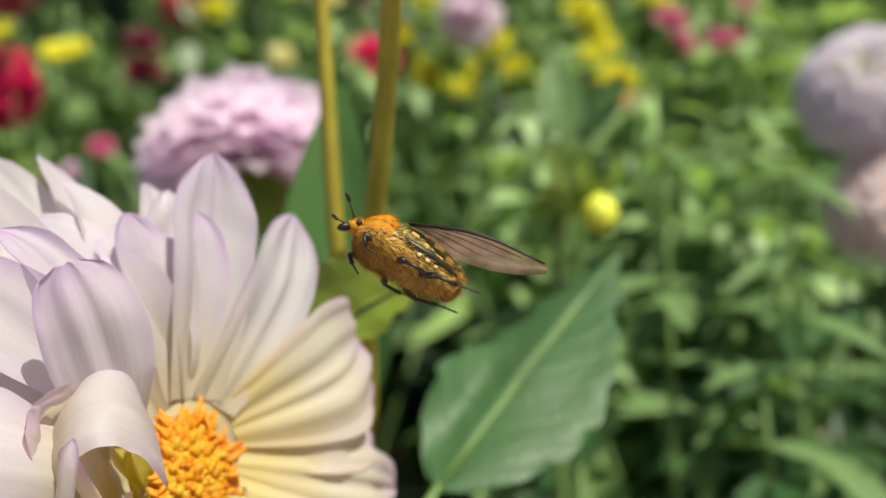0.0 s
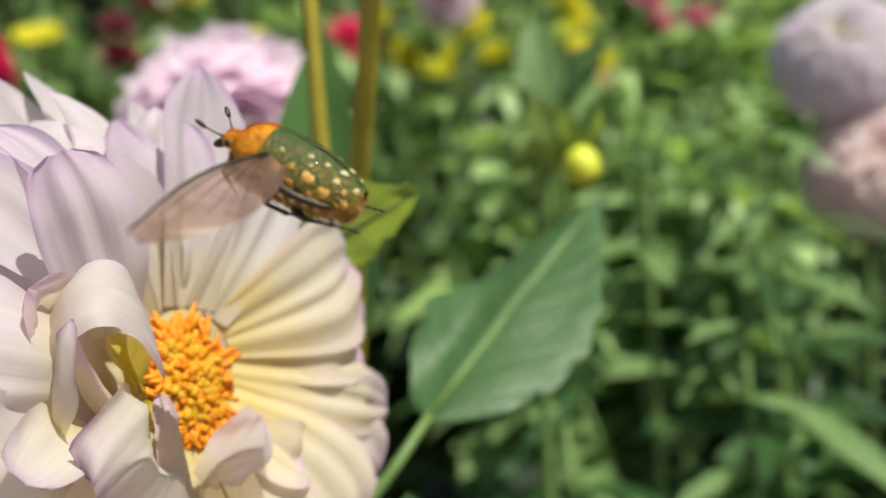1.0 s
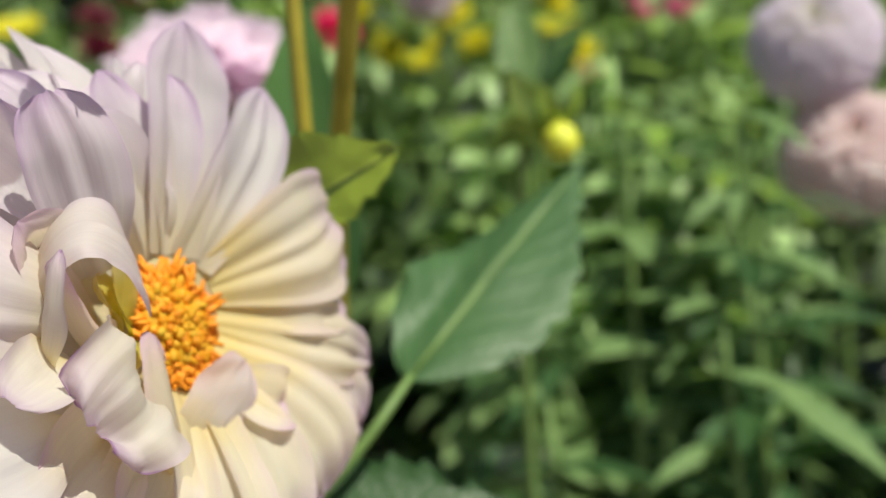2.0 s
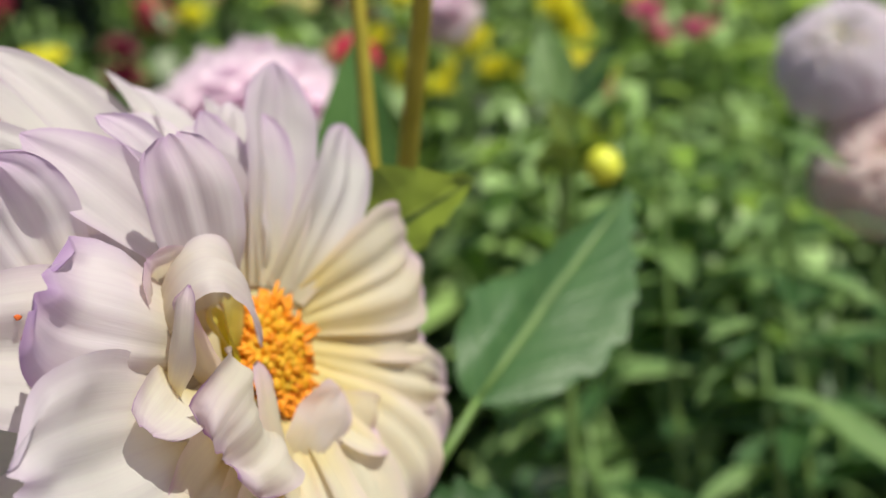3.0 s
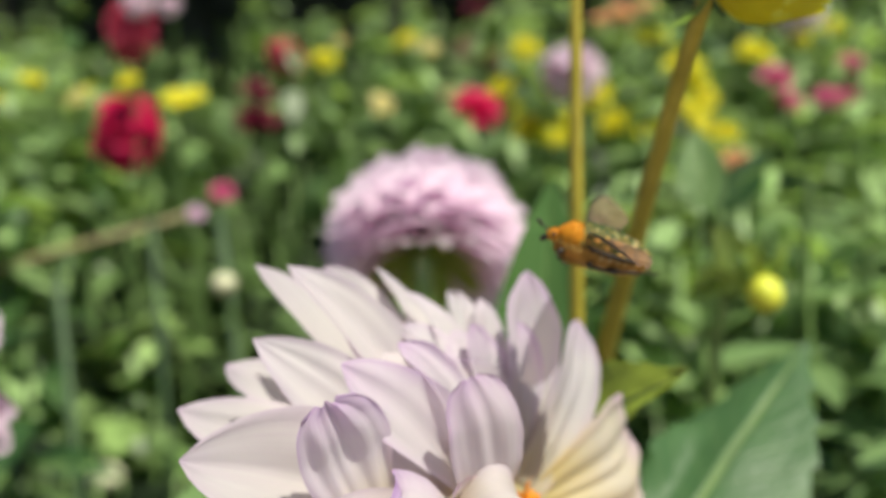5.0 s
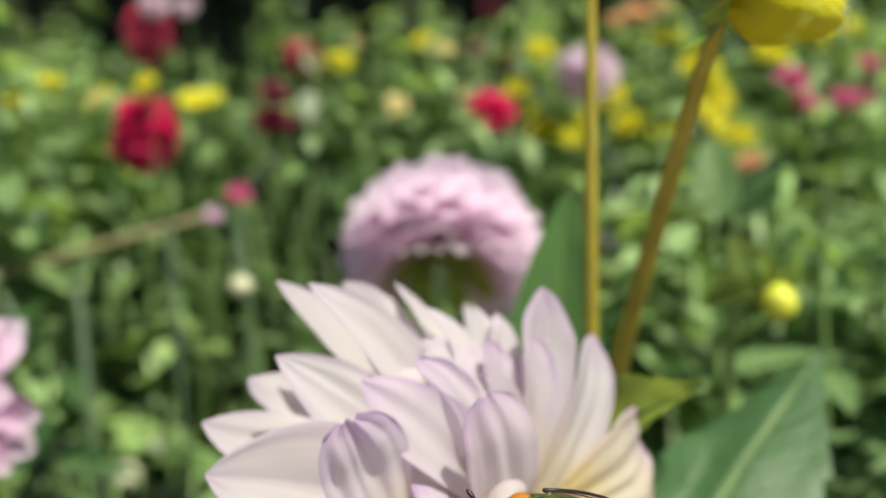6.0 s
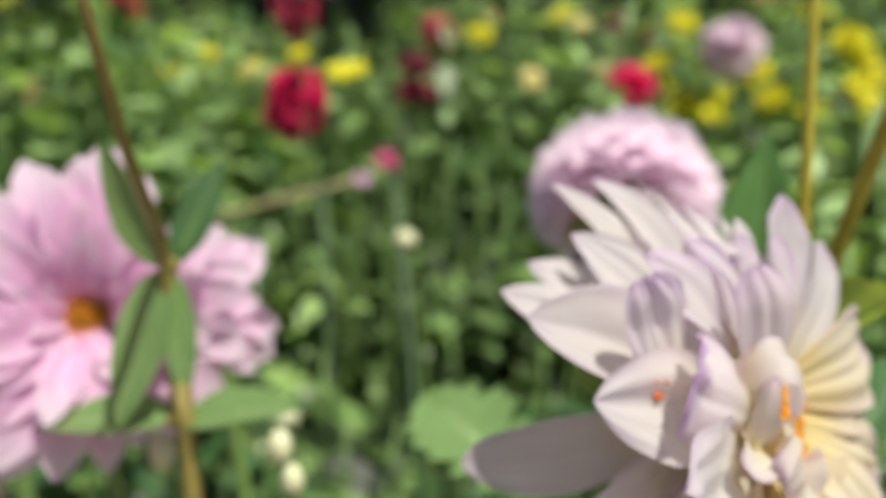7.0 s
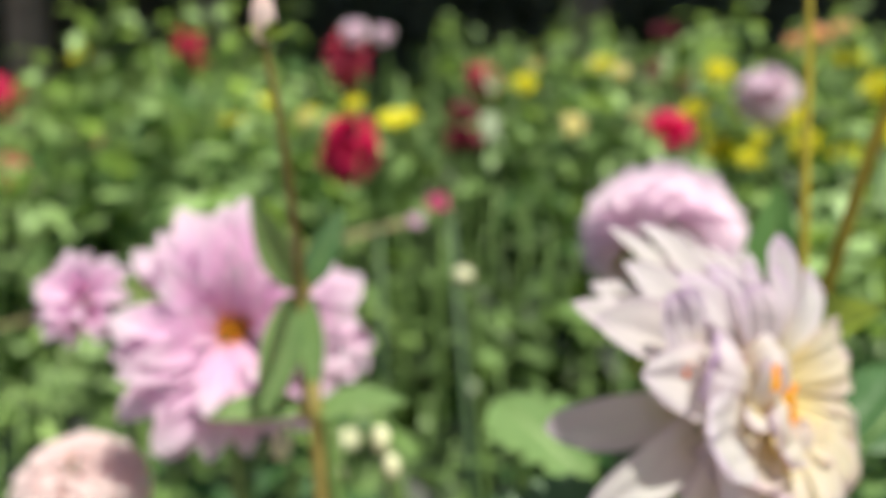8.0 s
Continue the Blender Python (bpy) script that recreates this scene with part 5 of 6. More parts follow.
def shade_trees():
    """The dark wood behind the garden: trunks, a hedge, and an unseen canopy added for shade."""
    rnd = random.Random(71)
    ch = []
    for k in range(5200):
        x, z = rnd.uniform(-11, 10), rnd.uniform(0.0, 4.2)
        y = 7.4 + 0.5 * noise.noise(Vector((x * 0.8, z * 0.8, 3))) + rnd.uniform(-0.3, 0.3)
        ch.append(shifted(small_leaf(rnd, rnd.uniform(0.14, 0.30)), pose(x, y, z, 0, 0, rnd.uniform(0, 360)) @ pose(0, 0, 0, rnd.uniform(-60, 60), rnd.uniform(-40, 60), 0)))
    h = thing("hedge", pose(0, 0, 0), "tall hedge with tree shade put into its near-black leaf colour", "hedge")
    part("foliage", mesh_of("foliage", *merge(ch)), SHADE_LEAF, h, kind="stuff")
    # a dark sheet behind the hedge leaves, standing in for deep shade
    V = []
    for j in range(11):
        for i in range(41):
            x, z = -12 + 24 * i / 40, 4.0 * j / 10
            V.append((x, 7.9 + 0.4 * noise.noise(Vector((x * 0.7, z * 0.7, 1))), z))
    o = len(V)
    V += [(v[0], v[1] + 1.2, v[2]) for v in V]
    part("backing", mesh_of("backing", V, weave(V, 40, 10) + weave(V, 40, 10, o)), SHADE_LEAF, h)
    # crowns stand above the view, added only to keep sun off the hedge
    crowns = []
    for k in range(3):
        ch = []
        r2 = random.Random(80 + k)
        for i in range(1500):
            a, q, zz = r2.uniform(0, 6.28), r2.random() ** 0.5, r2.uniform(-1, 1)
            p = Vector((2.6 * q * math.cos(a), 2.1 * q * math.sin(a), 5.0 + 1.0 * zz * math.sqrt(max(0.1, 1 - q * q)) + 0.4 * noise.noise(Vector((math.cos(a) * 2, q * 3, k)))))
            ch.append(shifted(small_leaf(r2, r2.uniform(0.22, 0.42)), pose(*p, 0, 0, r2.uniform(0, 360)) @ pose(0, 0, 0, r2.uniform(-40, 40), r2.uniform(-30, 40), 0)))
        limbs = [tube_geometry(curve_points([(0, 0, 3.2), (0.8 * math.cos(b), 0.7 * math.sin(b), 4.0), (1.9 * math.cos(b), 1.6 * math.sin(b), 4.9)], 6), [0.10, 0.09, 0.08, 0.06, 0.05, 0.04, 0.02], 6) for b in (0.3, 1.5, 2.8, 4.0, 5.2)]
        limbs.append(tube_geometry([(0, 0, 0), (0.05, 0, 1.5), (0, 0.05, 3.0), (0, 0, 4.4)], [0.24, 0.19, 0.15, 0.10], 10))
        crowns.append((mesh_of("crown", *merge(ch)), mesh_of("trunk", *merge(limbs))))
    for k, (x, y) in enumerate(((-5.3, 5.7), (-7.5, 6.9), (-4.2, 6.6), (-1.0, 6.9), (2.4, 6.7), (5.8, 6.9))):
        t = thing("tree", pose(x, y, 0, 0, 0, 77 * k), "tree with a broad unseen crown added to shade the hedge", "tree", "shade trees")
        part("trunk", crowns[k % 3][1], BARK, t)
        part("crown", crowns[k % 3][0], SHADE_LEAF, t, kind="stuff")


# ---- the beetle ----
SHELL = plain("elytra_green", (0.014, 0.040, 0.008), (0.065, 0.108, 0.024), 0.50, 900.0, 0.7, 0.0002, 0.0, 0.4, 0.05)
FUZZ = plain("pronotum_orange", (0.34, 0.13, 0.008), (0.86, 0.37, 0.010), 0.8, 420.0, 0.8, 0.0002)
GOLD = plain("belly_gold", (0.11, 0.055, 0.012), (0.78, 0.46, 0.10), 0.6, 700.0, 0.8, 0.0003)
FURDARK = plain("breast_brown", (0.05, 0.024, 0.007), (0.66, 0.33, 0.04), 0.7, 420.0, 0.9, 0.0004)
def hair_material():
    """Each hair its own shade from dark brown to pale gold."""
    m, nt, N, L, b = nodes_of("hair_gold")
    geo = N.new("ShaderNodeNewGeometry")
    col = ramp(nt, geo.outputs["Random Per Island"], [(0.0, (0.08, 0.035, 0.008)), (0.25, (0.48, 0.23, 0.03)), (0.65, (0.82, 0.48, 0.07)), (1.0, (0.90, 0.70, 0.30))])
    L.new(col, b.inputs["Base Color"])
    b.inputs["Roughness"].default_value = 0.45
    return m


HAIR = hair_material()
FUR = plain("fur_orange", (0.72, 0.29, 0.008), (0.88, 0.44, 0.02), 0.6, 500.0)
SPOT = plain("spot_cream", (0.66, 0.52, 0.24), (0.80, 0.70, 0.42), 0.6, 900.0)
SPOT_WARM = plain("spot_ochre", (0.66, 0.33, 0.06), (0.80, 0.50, 0.16), 0.6, 900.0)
CHITIN = plain("chitin_black", (0.012, 0.009, 0.007), (0.035, 0.024, 0.016), 0.42, 600.0, 0.4, 0.0001)


def wing_material():
    m, nt, N, L, b = nodes_of("wing_membrane")
    n1 = noise_out(nt, 260.0, 3.0)
    col = ramp(nt, n1, [(0.3, (0.20, 0.12, 0.09)), (0.7, (0.42, 0.29, 0.23))])
    L.new(col, b.inputs["Base Color"])
    b.inputs["Roughness"].default_value = 0.34
    clear = N.new("ShaderNodeBsdfTransparent")
    clear.inputs[0].default_value = (0.86, 0.74, 0.68, 1)
    lit = N.new("ShaderNodeBsdfTranslucent")
    L.new(mixcol(nt, 1.0, col, (2.0, 2.0, 2.0), "MULTIPLY"), lit.inputs["Color"])
    both = N.new("ShaderNodeMixShader")
    both.inputs[0].default_value = 0.5
    L.new(b.outputs[0], both.inputs[1])
    L.new(lit.outputs[0], both.inputs[2])
    mx = N.new("ShaderNodeMixShader")
    mx.inputs[0].default_value = 0.46
    L.new(both.outputs[0], mx.inputs[1])
    L.new(clear.outputs[0], mx.inputs[2])
    L.new(mx.outputs[0], N["Material Output"].inputs["Surface"])
    return m


WING = wing_material()
WING_ROOT = {}


def beetle():
    """A flower chafer, 21 mm long: nose to +Y, back to +Z."""
    bt = thing("beetle", pose(0, 0, 0), "flying flower chafer with cream-spotted green wing cases and orange thorax", "beetle")
    rnd = random.Random(90)

    def shell(y0, y1, half, dome, side, sag=0.0, nu=9, nv=16, power=0.42):
        V, U = [], []
        for j in range(nv + 1):
            t = j / nv
            k = max(0.02, math.sin(math.pi * (0.30 + 0.655 * t))) ** power
            for i in range(nu + 1):
                s = i / nu
                a = s * math.pi * 0.56
                V.append(Vector((side * half * k * math.sin(a), y0 + (y1 - y0) * t, dome * k * math.cos(a) + sag)))
                U.append((s, t))
        f = weave(V, nu, nv)
        return V, (f if side > 0 else [tuple(reversed(q)) for q in f]), U

    body = shifted(ball_geometry(1, 18, 14), Matrix.Translation((0, -0.001, -0.0004)) @ Matrix.Diagonal((0.0050, 0.0090, 0.0043, 1)))
    belly = part("abdomen", mesh_of("abdomen", *body), GOLD, bt, "golden hairy underside")
    for k in range(6):
        y = -0.0088 + 0.0017 * k
        r = math.sqrt(max(0.02, 1 - ((y + 0.001) / 0.0094) ** 2))
        part("segment", mesh_of("segment", *shifted(tube_geometry([(0.0052 * r * math.cos(a), 0, 0.0045 * r * math.sin(a) - 0.0004) for a in [math.pi * (1.02 + 0.96 * q / 10) for q in range(11)]], 0.00010, 5), Matrix.Translation((0, y, 0)))), FURDARK, belly)
    for side in (1, -1):
        ely = part("elytron", mesh_of("elytron", *shell(0.0042, -0.0106, 0.0050, 0.0046, side)), SHELL, bt)
        # cream marks: along the case, across it, size in tenths of a millimetre, stretch
        marks = ((0.09, 0.82, 3.4, 1.0), (0.22, 0.74, 5.2, 1.2), (0.18, 0.40, 2.4, 1.0), (0.34, 0.58, 3.0, 1.0), (0.44, 0.28, 2.6, 1.3), (0.53, 0.66, 7.0, 1.6), (0.50, 0.42, 2.2, 1.0), (0.62, 0.22, 3.0, 1.5),
                 (0.70, 0.76, 7.2, 1.3), (0.74, 0.40, 3.6, 1.6), (0.78, 0.16, 4.0, 1.8), (0.85, 0.55, 4.2, 1.1), (0.88, 0.82, 5.0, 1.2), (0.92, 0.28, 3.8, 1.0), (0.40, 0.86, 3.4, 1.4), (0.60, 0.90, 3.6, 1.3))
        for k, (t, s, size, stretch) in enumerate(marks):
            t, s = t + rnd.uniform(-0.02, 0.02), s + rnd.uniform(-0.03, 0.03)
            kk = math.sin(math.pi * (0.30 + 0.655 * t)) ** 0.42
            a = s * math.pi * 0.56
            p = Vector((side * 0.0050 * kk * math.sin(a), 0.0042 - 0.0148 * t, 0.0046 * kk * math.cos(a)))
            nrm = Vector((side * math.sin(a), -0.3 * max(0.0, t - 0.5), math.cos(a))).normalized()
            m = basis(nrm, (0, 1, 0))
            m.translation = p + nrm * 0.00003
            part("spot", mesh_of("spot", *ball_geometry(size * 0.00014, 10, 5, (0.75, 0.75 * stretch, 0.14), 0.9, k + 3 * side)), SPOT if s < 0.5 else SPOT_WARM, ely, "", m)
    for side in (1, -1):
        part("flank", tube([(side * 0.0036, 0.0036, -0.0004), (side * 0.0050, 0.001, -0.0008), (side * 0.0053, -0.003, -0.0009), (side * 0.0045, -0.0068, -0.0007), (side * 0.0026, -0.0092, -0.0003)], [0.0004, 0.0006, 0.0006, 0.0005, 0.0003], 7), CHITIN, bt)
        for k in range(5):
            part("flank_spot", mesh_of("spot", *shifted(ball_geometry(0.0005, 7, 4, (0.5, 1, 0.8), 0.5, k), Matrix.Translation((side * (0.0051 - 0.00013 * k * k), -0.0012 - 0.0017 * k, -0.0018)))), SPOT, bt)
    tail = shifted(ball_geometry(1, 12, 8), Matrix.Translation((0, -0.0094, -0.0008)) @ Matrix.Diagonal((0.0030, 0.0016, 0.0026, 1)))
    part("pygidium", mesh_of("pygidium", *tail), FURDARK, bt)
    seam = tube([(0, 0.0036, 0.0036), (0, 0.001, 0.0045), (0, -0.003, 0.0047), (0, -0.007, 0.0038)], 0.00016, 6)
    part("seam", seam, CHITIN, bt)
    tri = mesh_of("scutellum", [(-0.0013, 0.0034, 0.0040), (0.0013, 0.0034, 0.0040), (0, 0.0006, 0.00475), (-0.0013, 0.0034, 0.0036), (0.0013, 0.0034, 0.0036), (0, 0.0006, 0.0042)],
                  [(0, 2, 1), (3, 4, 5), (0, 1, 4, 3), (1, 2, 5, 4), (2, 0, 3, 5)], smooth=False)
    part("scutellum", tri, SHELL, bt)
    pg = ball_geometry(1, 20, 14, rough=0.03)
    bend = []
    for v in pg[0]:
        k = 1 - 0.42 * max(0.0, v.y) ** 1.2
        bend.append(Vector((0.0049 * math.copysign(abs(v.x) ** 0.75, v.x) * k, 0.0056 + 0.0036 * math.copysign(abs(v.y) ** 0.85, v.y), 0.0001 + 0.0034 * v.z * k)))
    pro = (bend,) + tuple(pg[1:])
    part("pronotum", mesh_of("pronotum", *pro), FUZZ, bt, "orange furry pronotum")
    under = shifted(ball_geometry(1, 16, 10, rough=0.05), Matrix.Translation((0, 0.0046, -0.0016)) @ Matrix.Diagonal((0.0046, 0.0046, 0.0032, 1)))
    part("breast", mesh_of("breast", *under), FURDARK, bt, "dark hairy underside of the thorax")
    hd = shifted(ball_geometry(1, 14, 10), Matrix.Translation((0, 0.0094, -0.0006)) @ pose(0, 0, 0, -25, 0, 0) @ Matrix.Diagonal((0.0017, 0.0019, 0.0013, 1)))
    head = part("head", mesh_of("head", *hd), FUZZ, bt)
    snout = shifted(ball_geometry(1, 10, 8), Matrix.Translation((0, 0.0110, -0.0017)) @ pose(0, 0, 0, -42, 0, 0) @ Matrix.Diagonal((0.0010, 0.0016, 0.0007, 1)))
    part("snout", mesh_of("snout", *snout), CHITIN, head)
    for sd in (1, -1):
        part("eye", mesh_of("eye", *shifted(ball_geometry(0.00056, 10, 8), Matrix.Translation((sd * 0.0016, 0.0096, -0.0006)))), CHITIN, head)
        a0 = Vector((sd * 0.0013, 0.0106, -0.0002))
        pts = [a0, a0 + Vector((sd * 0.0010, 0.0011, 0.0004)), a0 + Vector((sd * 0.0019, 0.0021, 0.0009))]
        an = part("antenna", tube(pts, [0.00018, 0.00013, 0.00013], 6), CHITIN, head)
        part("club", mesh_of("club", *shifted(ball_geometry(1, 8, 6), Matrix.Translation(pts[-1] + Vector((sd * 0.0004, 0.0006, 0.0003))) @ basis((sd * 0.5, 0.75, 0.42)) @ Matrix.Diagonal((0.00042, 0.00034, 0.0010, 1)))), CHITIN, an)
        legs = (((0.0030, 0.0062, -0.0028), (0.0040, 0.0080, -0.0036), (0.0034, 0.0068, -0.0050), (0.0042, 0.0050, -0.0056)),
                ((0.0034, 0.0012, -0.0038), (0.0050, 0.0002, -0.0042), (0.0049, -0.0030, -0.0040), (0.0053, -0.0052, -0.0030)),
                ((0.0034, -0.0030, -0.0038), (0.0049, -0.0056, -0.0034), (0.0044, -0.0092, -0.0024), (0.0046, -0.0132, -0.0014)))
        for j, (p0, p1, p2, p3) in enumerate(legs):
            q = [Vector((sd * p[0], p[1], p[2])) for p in (p0, p1, p2, p3)]
            lg = part("leg", tube([q[0], q[0].lerp(q[1], 0.5), q[1]], [0.0005, 0.0007, 0.0004], 7), CHITIN, bt)
            part("shin", tube([q[1], q[1].lerp(q[2], 0.6), q[2]], [0.00030, 0.00034, 0.00040], 6), CHITIN, lg)
            seg = [q[2].lerp(q[3], f / 8) for f in range(9)]
            part("foot", tube(seg, [0.00021 if f % 2 else 0.00012 for f in range(9)], 5), CHITIN, lg)
    # hair: fine tapering slivers on thorax, flanks and tail
    V, F = [], []
    for k in range(6400):
        zone = k % 2
        if zone == 0:
            c, e = Vector((0, 0.0046, -0.0016)), Vector((0.0046, 0.0046, 0.0032))

        else:
            c, e = Vector((0, -0.001, -0.0004)), Vector((0.0051, 0.0094, 0.0044))
        d = Vector((rnd.gauss(0, 1), rnd.gauss(0, 1), rnd.gauss(0, 1))).normalized()
        if d.z > 0.1 and d.y > -0.93:
            d.z = -abs(d.z)
        p = c + Vector((d.x * e.x, d.y * e.y, d.z * e.z))
        n = Vector((d.x / e.x, d.y / e.y, d.z / e.z)).normalized()
        l = rnd.uniform(0.0006, 0.0015) * (1.5 if zone == 0 else 0.9)
        tip = p + (n * 0.75 + Vector((0, -0.65, 0)) + Vector((rnd.uniform(-0.2, 0.2), 0, rnd.uniform(-0.2, 0.2)))) * l
        w = n.cross(Vector((0.3, 0.9, 0.2))).normalized() * 0.00006
        o = len(V)
        V += [p + w, p - w, tip]
        F.append((o, o + 1, o + 2))
    part("hair", mesh_of("hair", V, F), HAIR, bt, "short golden hair", kind="stuff")
    V, F = [], []
    for k in range(2600):
        d = Vector((rnd.gauss(0, 1), rnd.gauss(0, 1), abs(rnd.gauss(0, 1)))).normalized()
        kk = 1 - 0.42 * max(0.0, d.y) ** 1.2
        p = Vector((0.0049 * math.copysign(abs(d.x) ** 0.75, d.x) * kk, 0.0056 + 0.0036 * math.copysign(abs(d.y) ** 0.85, d.y), 0.0001 + 0.0034 * d.z * kk))
        if k % 5 == 0:
            p = Vector((0.0017 * d.x, 0.0094 + 0.0017 * d.y, -0.0006 + 0.0013 * d.z))
        tip = p + (d * 0.7 + Vector((rnd.uniform(-0.3, 0.3), -0.6, rnd.uniform(-0.2, 0.3)))) * rnd.uniform(0.0004, 0.0011)
        w = d.cross(Vector((0.3, 0.9, 0.2))).normalized() * 0.00006
        o = len(V)
        V += [p + w, p - w, tip]
        F.append((o, o + 1, o + 2))
    part("thorax_fur", mesh_of("thorax_fur", V, F), FUR, bt, "orange fur", kind="stuff")
    # a thin golden down on the wing cases, thicker along their rims
    V, F = [], []
    for k in range(2600):
        t, sd = rnd.random(), rnd.choice((1, -1))
        a = (1 - 0.75 * rnd.random() ** 2 if k % 3 else rnd.random()) * math.pi * 0.56
        kk = math.sin(math.pi * (0.30 + 0.655 * t)) ** 0.42
        n = Vector((sd * math.sin(a), -0.2 * t, math.cos(a)))
        p = Vector((sd * 0.0050 * kk * math.sin(a), 0.0042 - 0.0148 * t, 0.0046 * kk * math.cos(a)))
        tip = p + (n * 0.45 + Vector((rnd.uniform(-0.25, 0.25), -0.8, rnd.uniform(-0.2, 0.2)))) * rnd.uniform(0.0003, 0.0009)
        w = n.cross(Vector((0.3, 0.9, 0.2))).normalized() * 0.00004
        o = len(V)
        V += [p + w, p - w, tip]
        F.append((o, o + 1, o + 2))
    part("wing_case_down", mesh_of("wing_case_down", V, F), HAIR, bt, "sparse golden down", kind="stuff")
    # hind wings, each hinged at the shoulder
    wings = []
    for sd in (1, -1):
        W, U = [], []
        nu, nv = 14, 8
        for j in range(nv + 1):
            s = j / nv
            for i in range(nu + 1):
                t = i / nu
                lead = 0.0016 * math.sin(math.pi * min(1, t * 1.05)) + 0.0006
                trail = -0.0072 * math.sin(math.pi * (0.10 + 0.86 * t)) ** 0.75
                y = lead + (trail - lead) * s
                z = 0.0005 * math.sin(7 * s + 3 * t) * s + 0.0008 * math.sin(math.pi * t)
                W.append(Vector((sd * 0.0235 * t, y, z)))
                U.append((t, s))
        f = weave(W, nu, nv)
        wing = part("wing", mesh_of("wing", W, f if sd < 0 else [tuple(reversed(q)) for q in f], U), WING, bt, "brown translucent hind wing")
        for ys, ye, te, r in ((0.0, 0.03, 0.98, 0.00036), (0.02, 0.22, 0.82, 0.00013), (0.05, 0.42, 0.72, 0.00010), (0.08, 0.62, 0.62, 0.00010), (0.10, 0.85, 0.50, 0.00009)):
            pts = []
            for q in range(9):
                t = te * q / 8
                s = ys + (ye - ys) * q / 8
                lead = 0.0016 * math.sin(math.pi * min(1, t * 1.05)) + 0.0006
                trail = -0.0072 * math.sin(math.pi * (0.10 + 0.86 * t)) ** 0.75
                pts.append(Vector((sd * 0.0235 * t, lead + (trail - lead) * s, 0.0005 * math.sin(7 * s + 3 * t) * s + 0.0008 * math.sin(math.pi * t) + 0.00005)))
            part("vein", tube(pts, [r * (1 - 0.07 * q) for q in range(9)], 5), CHITIN, wing)
        root = Vector((sd * 0.0044, 0.0022, 0.0022))
        WING_ROOT[sd] = root
        wing.matrix_basis = Matrix.Translation(root)
        wings.append(wing)
    return bt, wings


def heading(p, f, up):
    f = Vector(f).normalized()
    z = Vector(up)
    z = (z - f * z.dot(f)).normalized()
    m = Matrix((f.cross(z), f, z)).transposed().to_4x4()
    m.translation = p
    return m


build_ground()
white_dahlia()
middle_dahlias()
tall_stems()
BEETLE, WINGS = beetle()
far_blooms()
near_sprays()
tall_shoots()
supports()
build_bushes()
shade_trees()


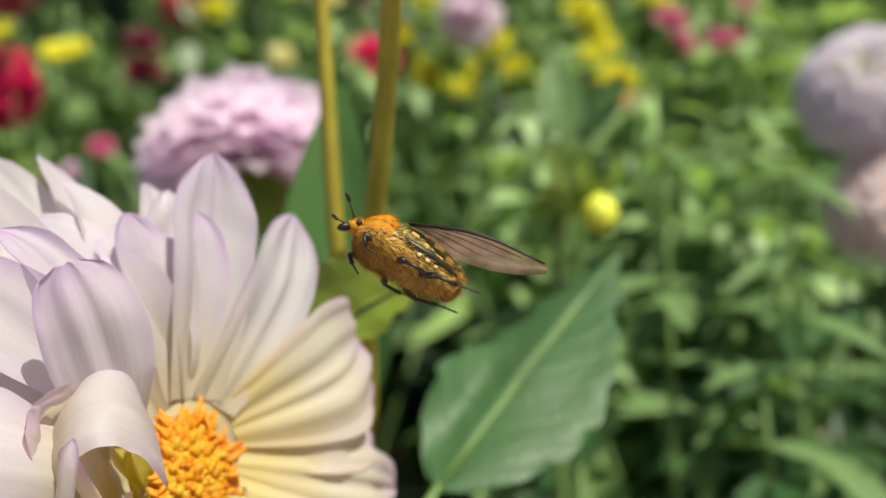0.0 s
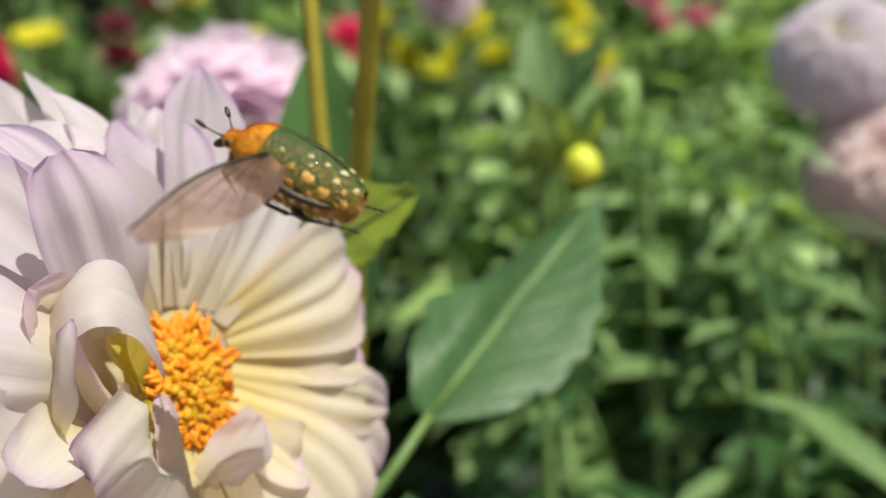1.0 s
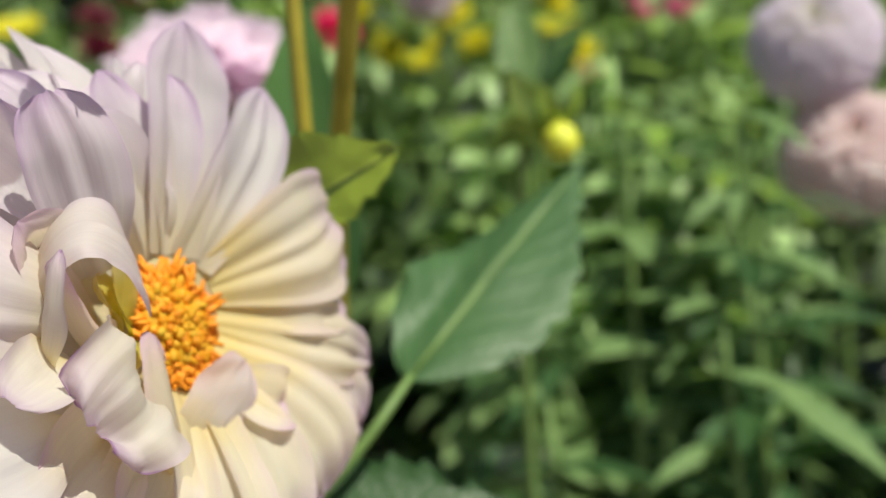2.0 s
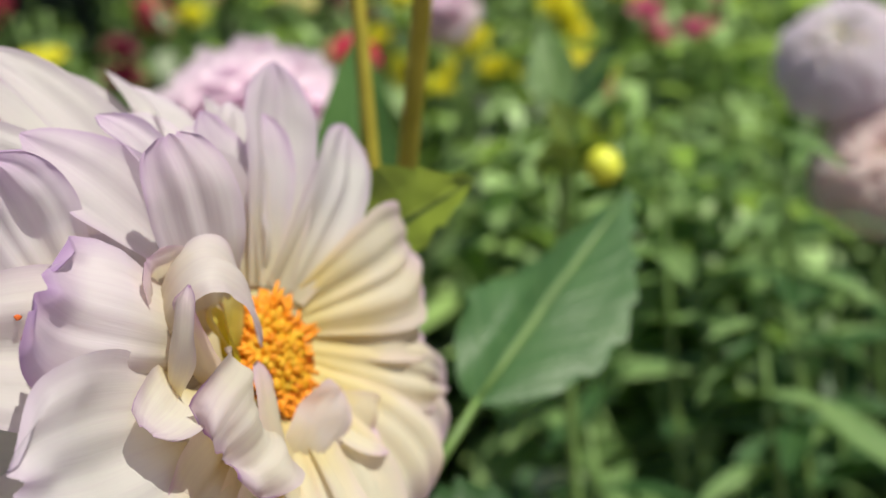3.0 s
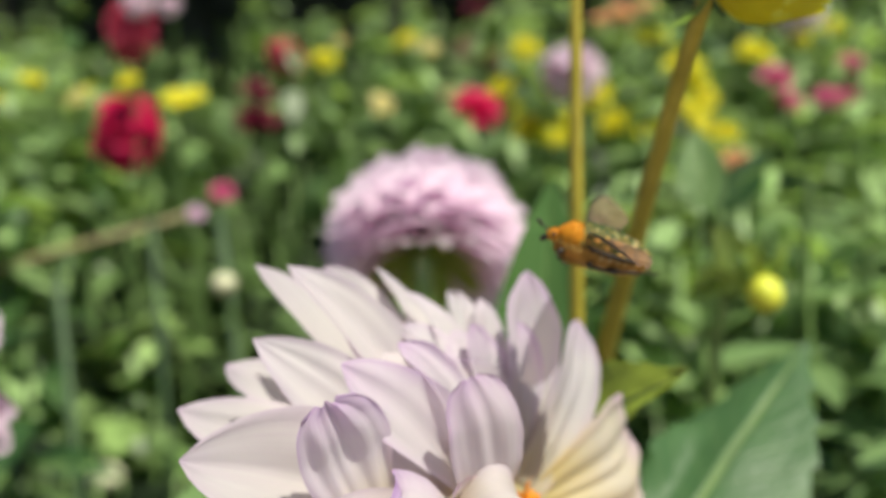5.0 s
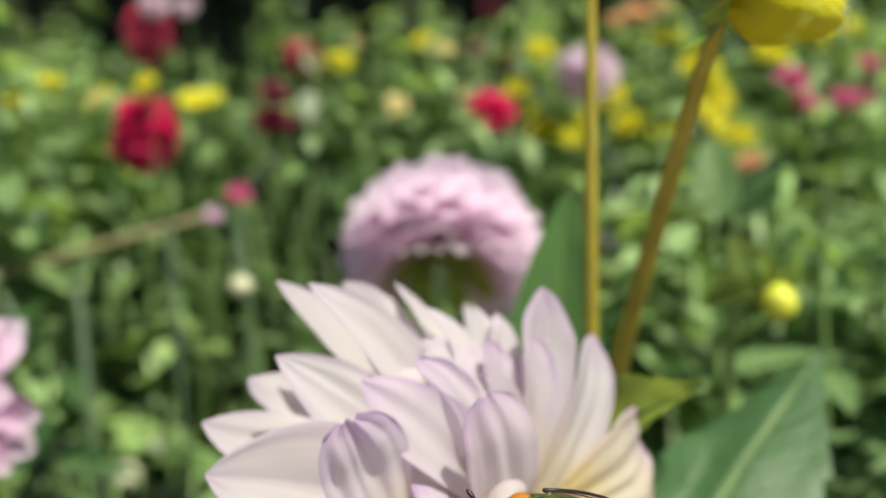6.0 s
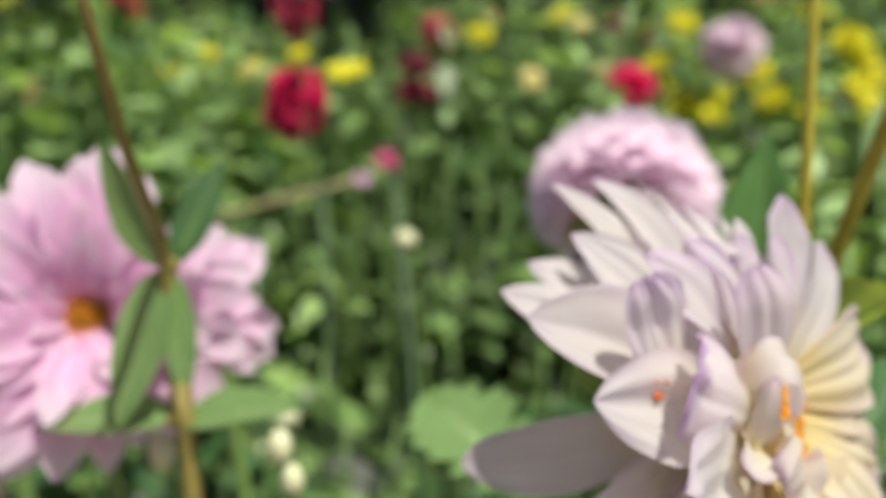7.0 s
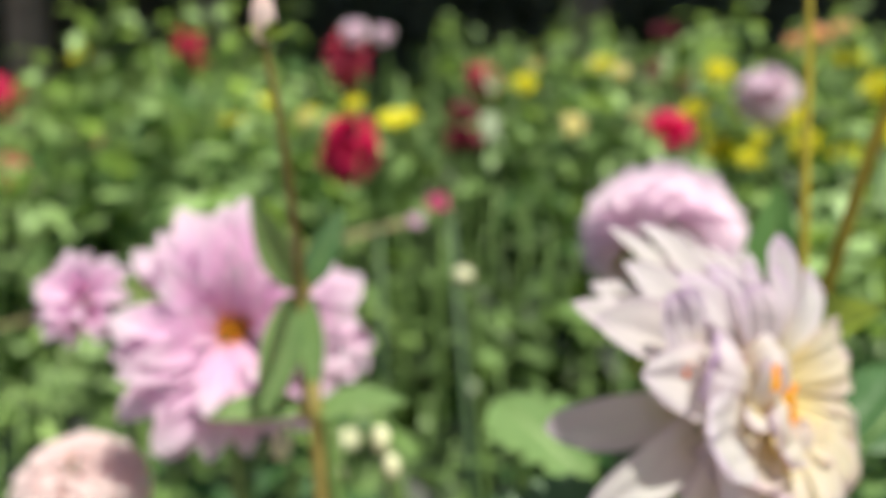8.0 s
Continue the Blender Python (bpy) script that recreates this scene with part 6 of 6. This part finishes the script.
def motions():
    # seconds, place, where the head points, where the back points
    flight = (
        (0.0, (0.0009, 0.1558, 0.9793), (-0.76, -0.05, 0.58), (0.42, 0.66, 0.58)),
        (0.3, (-0.0037, 0.1394, 0.9721), (-0.80, -0.02, 0.50), (0.44, 0.50, 0.72)),
        (0.5, (-0.0066, 0.1344, 0.9695), (-0.80, 0.04, 0.54), (0.50, 0.26, 0.80)),
        (0.7, (-0.0084, 0.1303, 0.9707), (-0.80, 0.15, 0.50), (0.42, -0.10, 0.88)),
        (1.0, (-0.0123, 0.1280, 0.9789), (-0.80, 0.18, 0.50), (0.40, -0.28, 0.82)),
        (1.2, (-0.0171, 0.1311, 0.9852), (-0.66, 0.45, 0.50), (0.22, -0.58, 0.78)),
        (1.5, (-0.0303, 0.1343, 0.9883), (-0.68, 0.30, 0.66), (0.12, -0.84, 0.50)),
        (1.7, (-0.0354, 0.1314, 0.9870), (-0.62, 0.30, 0.72), (0.12, -0.84, 0.48)),
        (2.2, (-0.0300, 0.1560, 1.0600), (-0.40, 0.60, 0.60), (0.12, -0.70, 0.65)),
        (2.8, (0.0100, 0.1950, 1.0900), (-0.55, 0.50, 0.55), (0.16, -0.60, 0.72)),
        (3.0, (0.0040, 0.2000, 1.0620), (-0.60, 0.49, 0.52), (0.18, -0.54, 0.76)),
        (3.2, (-0.0164, 0.2038, 1.0175), (-0.65, 0.48, 0.50), (0.20, -0.48, 0.80)),
        (3.5, (-0.0167, 0.2088, 1.0136), (-0.66, 0.36, 0.60), (0.25, -0.66, 0.68)),
        (4.0, (-0.0144, 0.2069, 1.0025), (-0.86, 0.05, 0.40), (0.34, 0.48, 0.80)),
        (4.5, (-0.0267, 0.1914, 0.9985), (-0.84, 0.08, 0.46), (0.36, 0.50, 0.78)),
        (4.7, (-0.0266, 0.2036, 1.0023), (-0.84, 0.02, 0.46), (0.36, 0.26, 0.88)),
        (5.2, (-0.0240, 0.1350, 1.0060), (-0.90, 0.02, 0.32), (0.28, 0.00, 0.94)),
        (5.8, (-0.0231, 0.1160, 0.9817), (-0.96, 0.02, 0.16), (0.16, 0.45, 0.86)),
        (6.0, (-0.0387, 0.0984, 0.9767), (-0.95, 0.05, 0.10), (0.10, -0.40, 0.90)),
        (6.1, (-0.0537, 0.0922, 0.9766), (-0.92, 0.12, 0.18), (0.10, -0.50, 0.85)),
        (6.2, (-0.0793, 0.0876, 0.9898), (-0.90, 0.18, 0.26), (0.12, -0.52, 0.82)),
        (6.3, (-0.0962, 0.0838, 1.0211), (-0.90, 0.06, 0.40), (0.36, 0.40, 0.84)),
        (6.4, (-0.1031, 0.0700, 1.0403), (-0.86, -0.05, 0.50), (0.40, 0.10, 0.90)),
        (6.6, (-0.1900, 0.0300, 1.1000), (-0.86, -0.10, 0.50), (0.40, -0.10, 0.90)),
        (7.2, (-0.4500, -0.1500, 1.3500), (-0.80, -0.40, 0.45), (0.40, -0.10, 0.90)),
        (8.0, (-0.9000, -0.6000, 1.7000), (-0.75, -0.50, 0.40), (0.40, -0.10, 0.90)),
    )
    walk(BEETLE, [(t, heading(p, f, u)) for t, p, f, u in flight])
    # seconds, then lift and sweep-back of the two hind wings, in degrees
    beats = (
        (0.0, 35, 85, 2, 64), (0.3, 30, 78, 30, 58), (0.4, 0, -10, 0, 20), (0.5, -20, -66, -58, -24), (0.6, 5, 10, -20, 20), (0.7, 36, 58, 6, 64),
        (0.85, 0, 40, 0, 30), (1.0, -40, 20, -16, -12), (1.2, 16, 18, -4, -8), (1.35, 30, 22, 30, 5), (1.5, 8, 26, 2, -24), (1.7, 12, 24, 4, -20),
        (1.9, 40, 20, 40, 20), (2.2, -30, 10, -30, 10), (2.5, 40, 20, 40, 20), (2.8, -20, 20, -20, 20), (3.2, 10, 30, 10, 30), (3.5, 16, 12, -52, 80),
        (3.75, 0, 20, 0, 20), (4.0, 0, 8, -74, -24), (4.25, 10, -20, 0, 0), (4.5, -10, -62, -74, -34), (4.7, 8, -66, -80, 20), (4.95, 30, -10, 0, 20),
        (5.2, -30, 20, -30, 20), (5.5, 30, 20, 30, 40), (5.8, 50, 4, -4, 84), (6.0, -30, 70, -34, 70), (6.2, 46, 48, -10, 70), (6.3, 34, 48, 22, 58),
        (6.4, 10, 40, 10, 50), (6.6, 40, 20, 40, 20), (7.2, -20, 20, -20, 20), (8.0, 30, 20, 30, 20),
    )
    # where a wing turns about its own length
    turned = {(0.5, 1): 60, (4.0, -1): -62, (4.5, -1): -42, (4.5, 1): 15}
    for wing, sd, k in ((WINGS[0], 1, 1), (WINGS[1], -1, 3)):
        rows = []
        for b in beats:
            rt = WING_ROOT[sd]
            rows.append((b[0], pose(rt.x, rt.y, rt.z, 0, 0, -sd * b[k + 1]) @ pose(0, 0, 0, turned.get((b[0], sd), 0), -sd * b[k], 0)))
        walk(wing, rows)


motions()
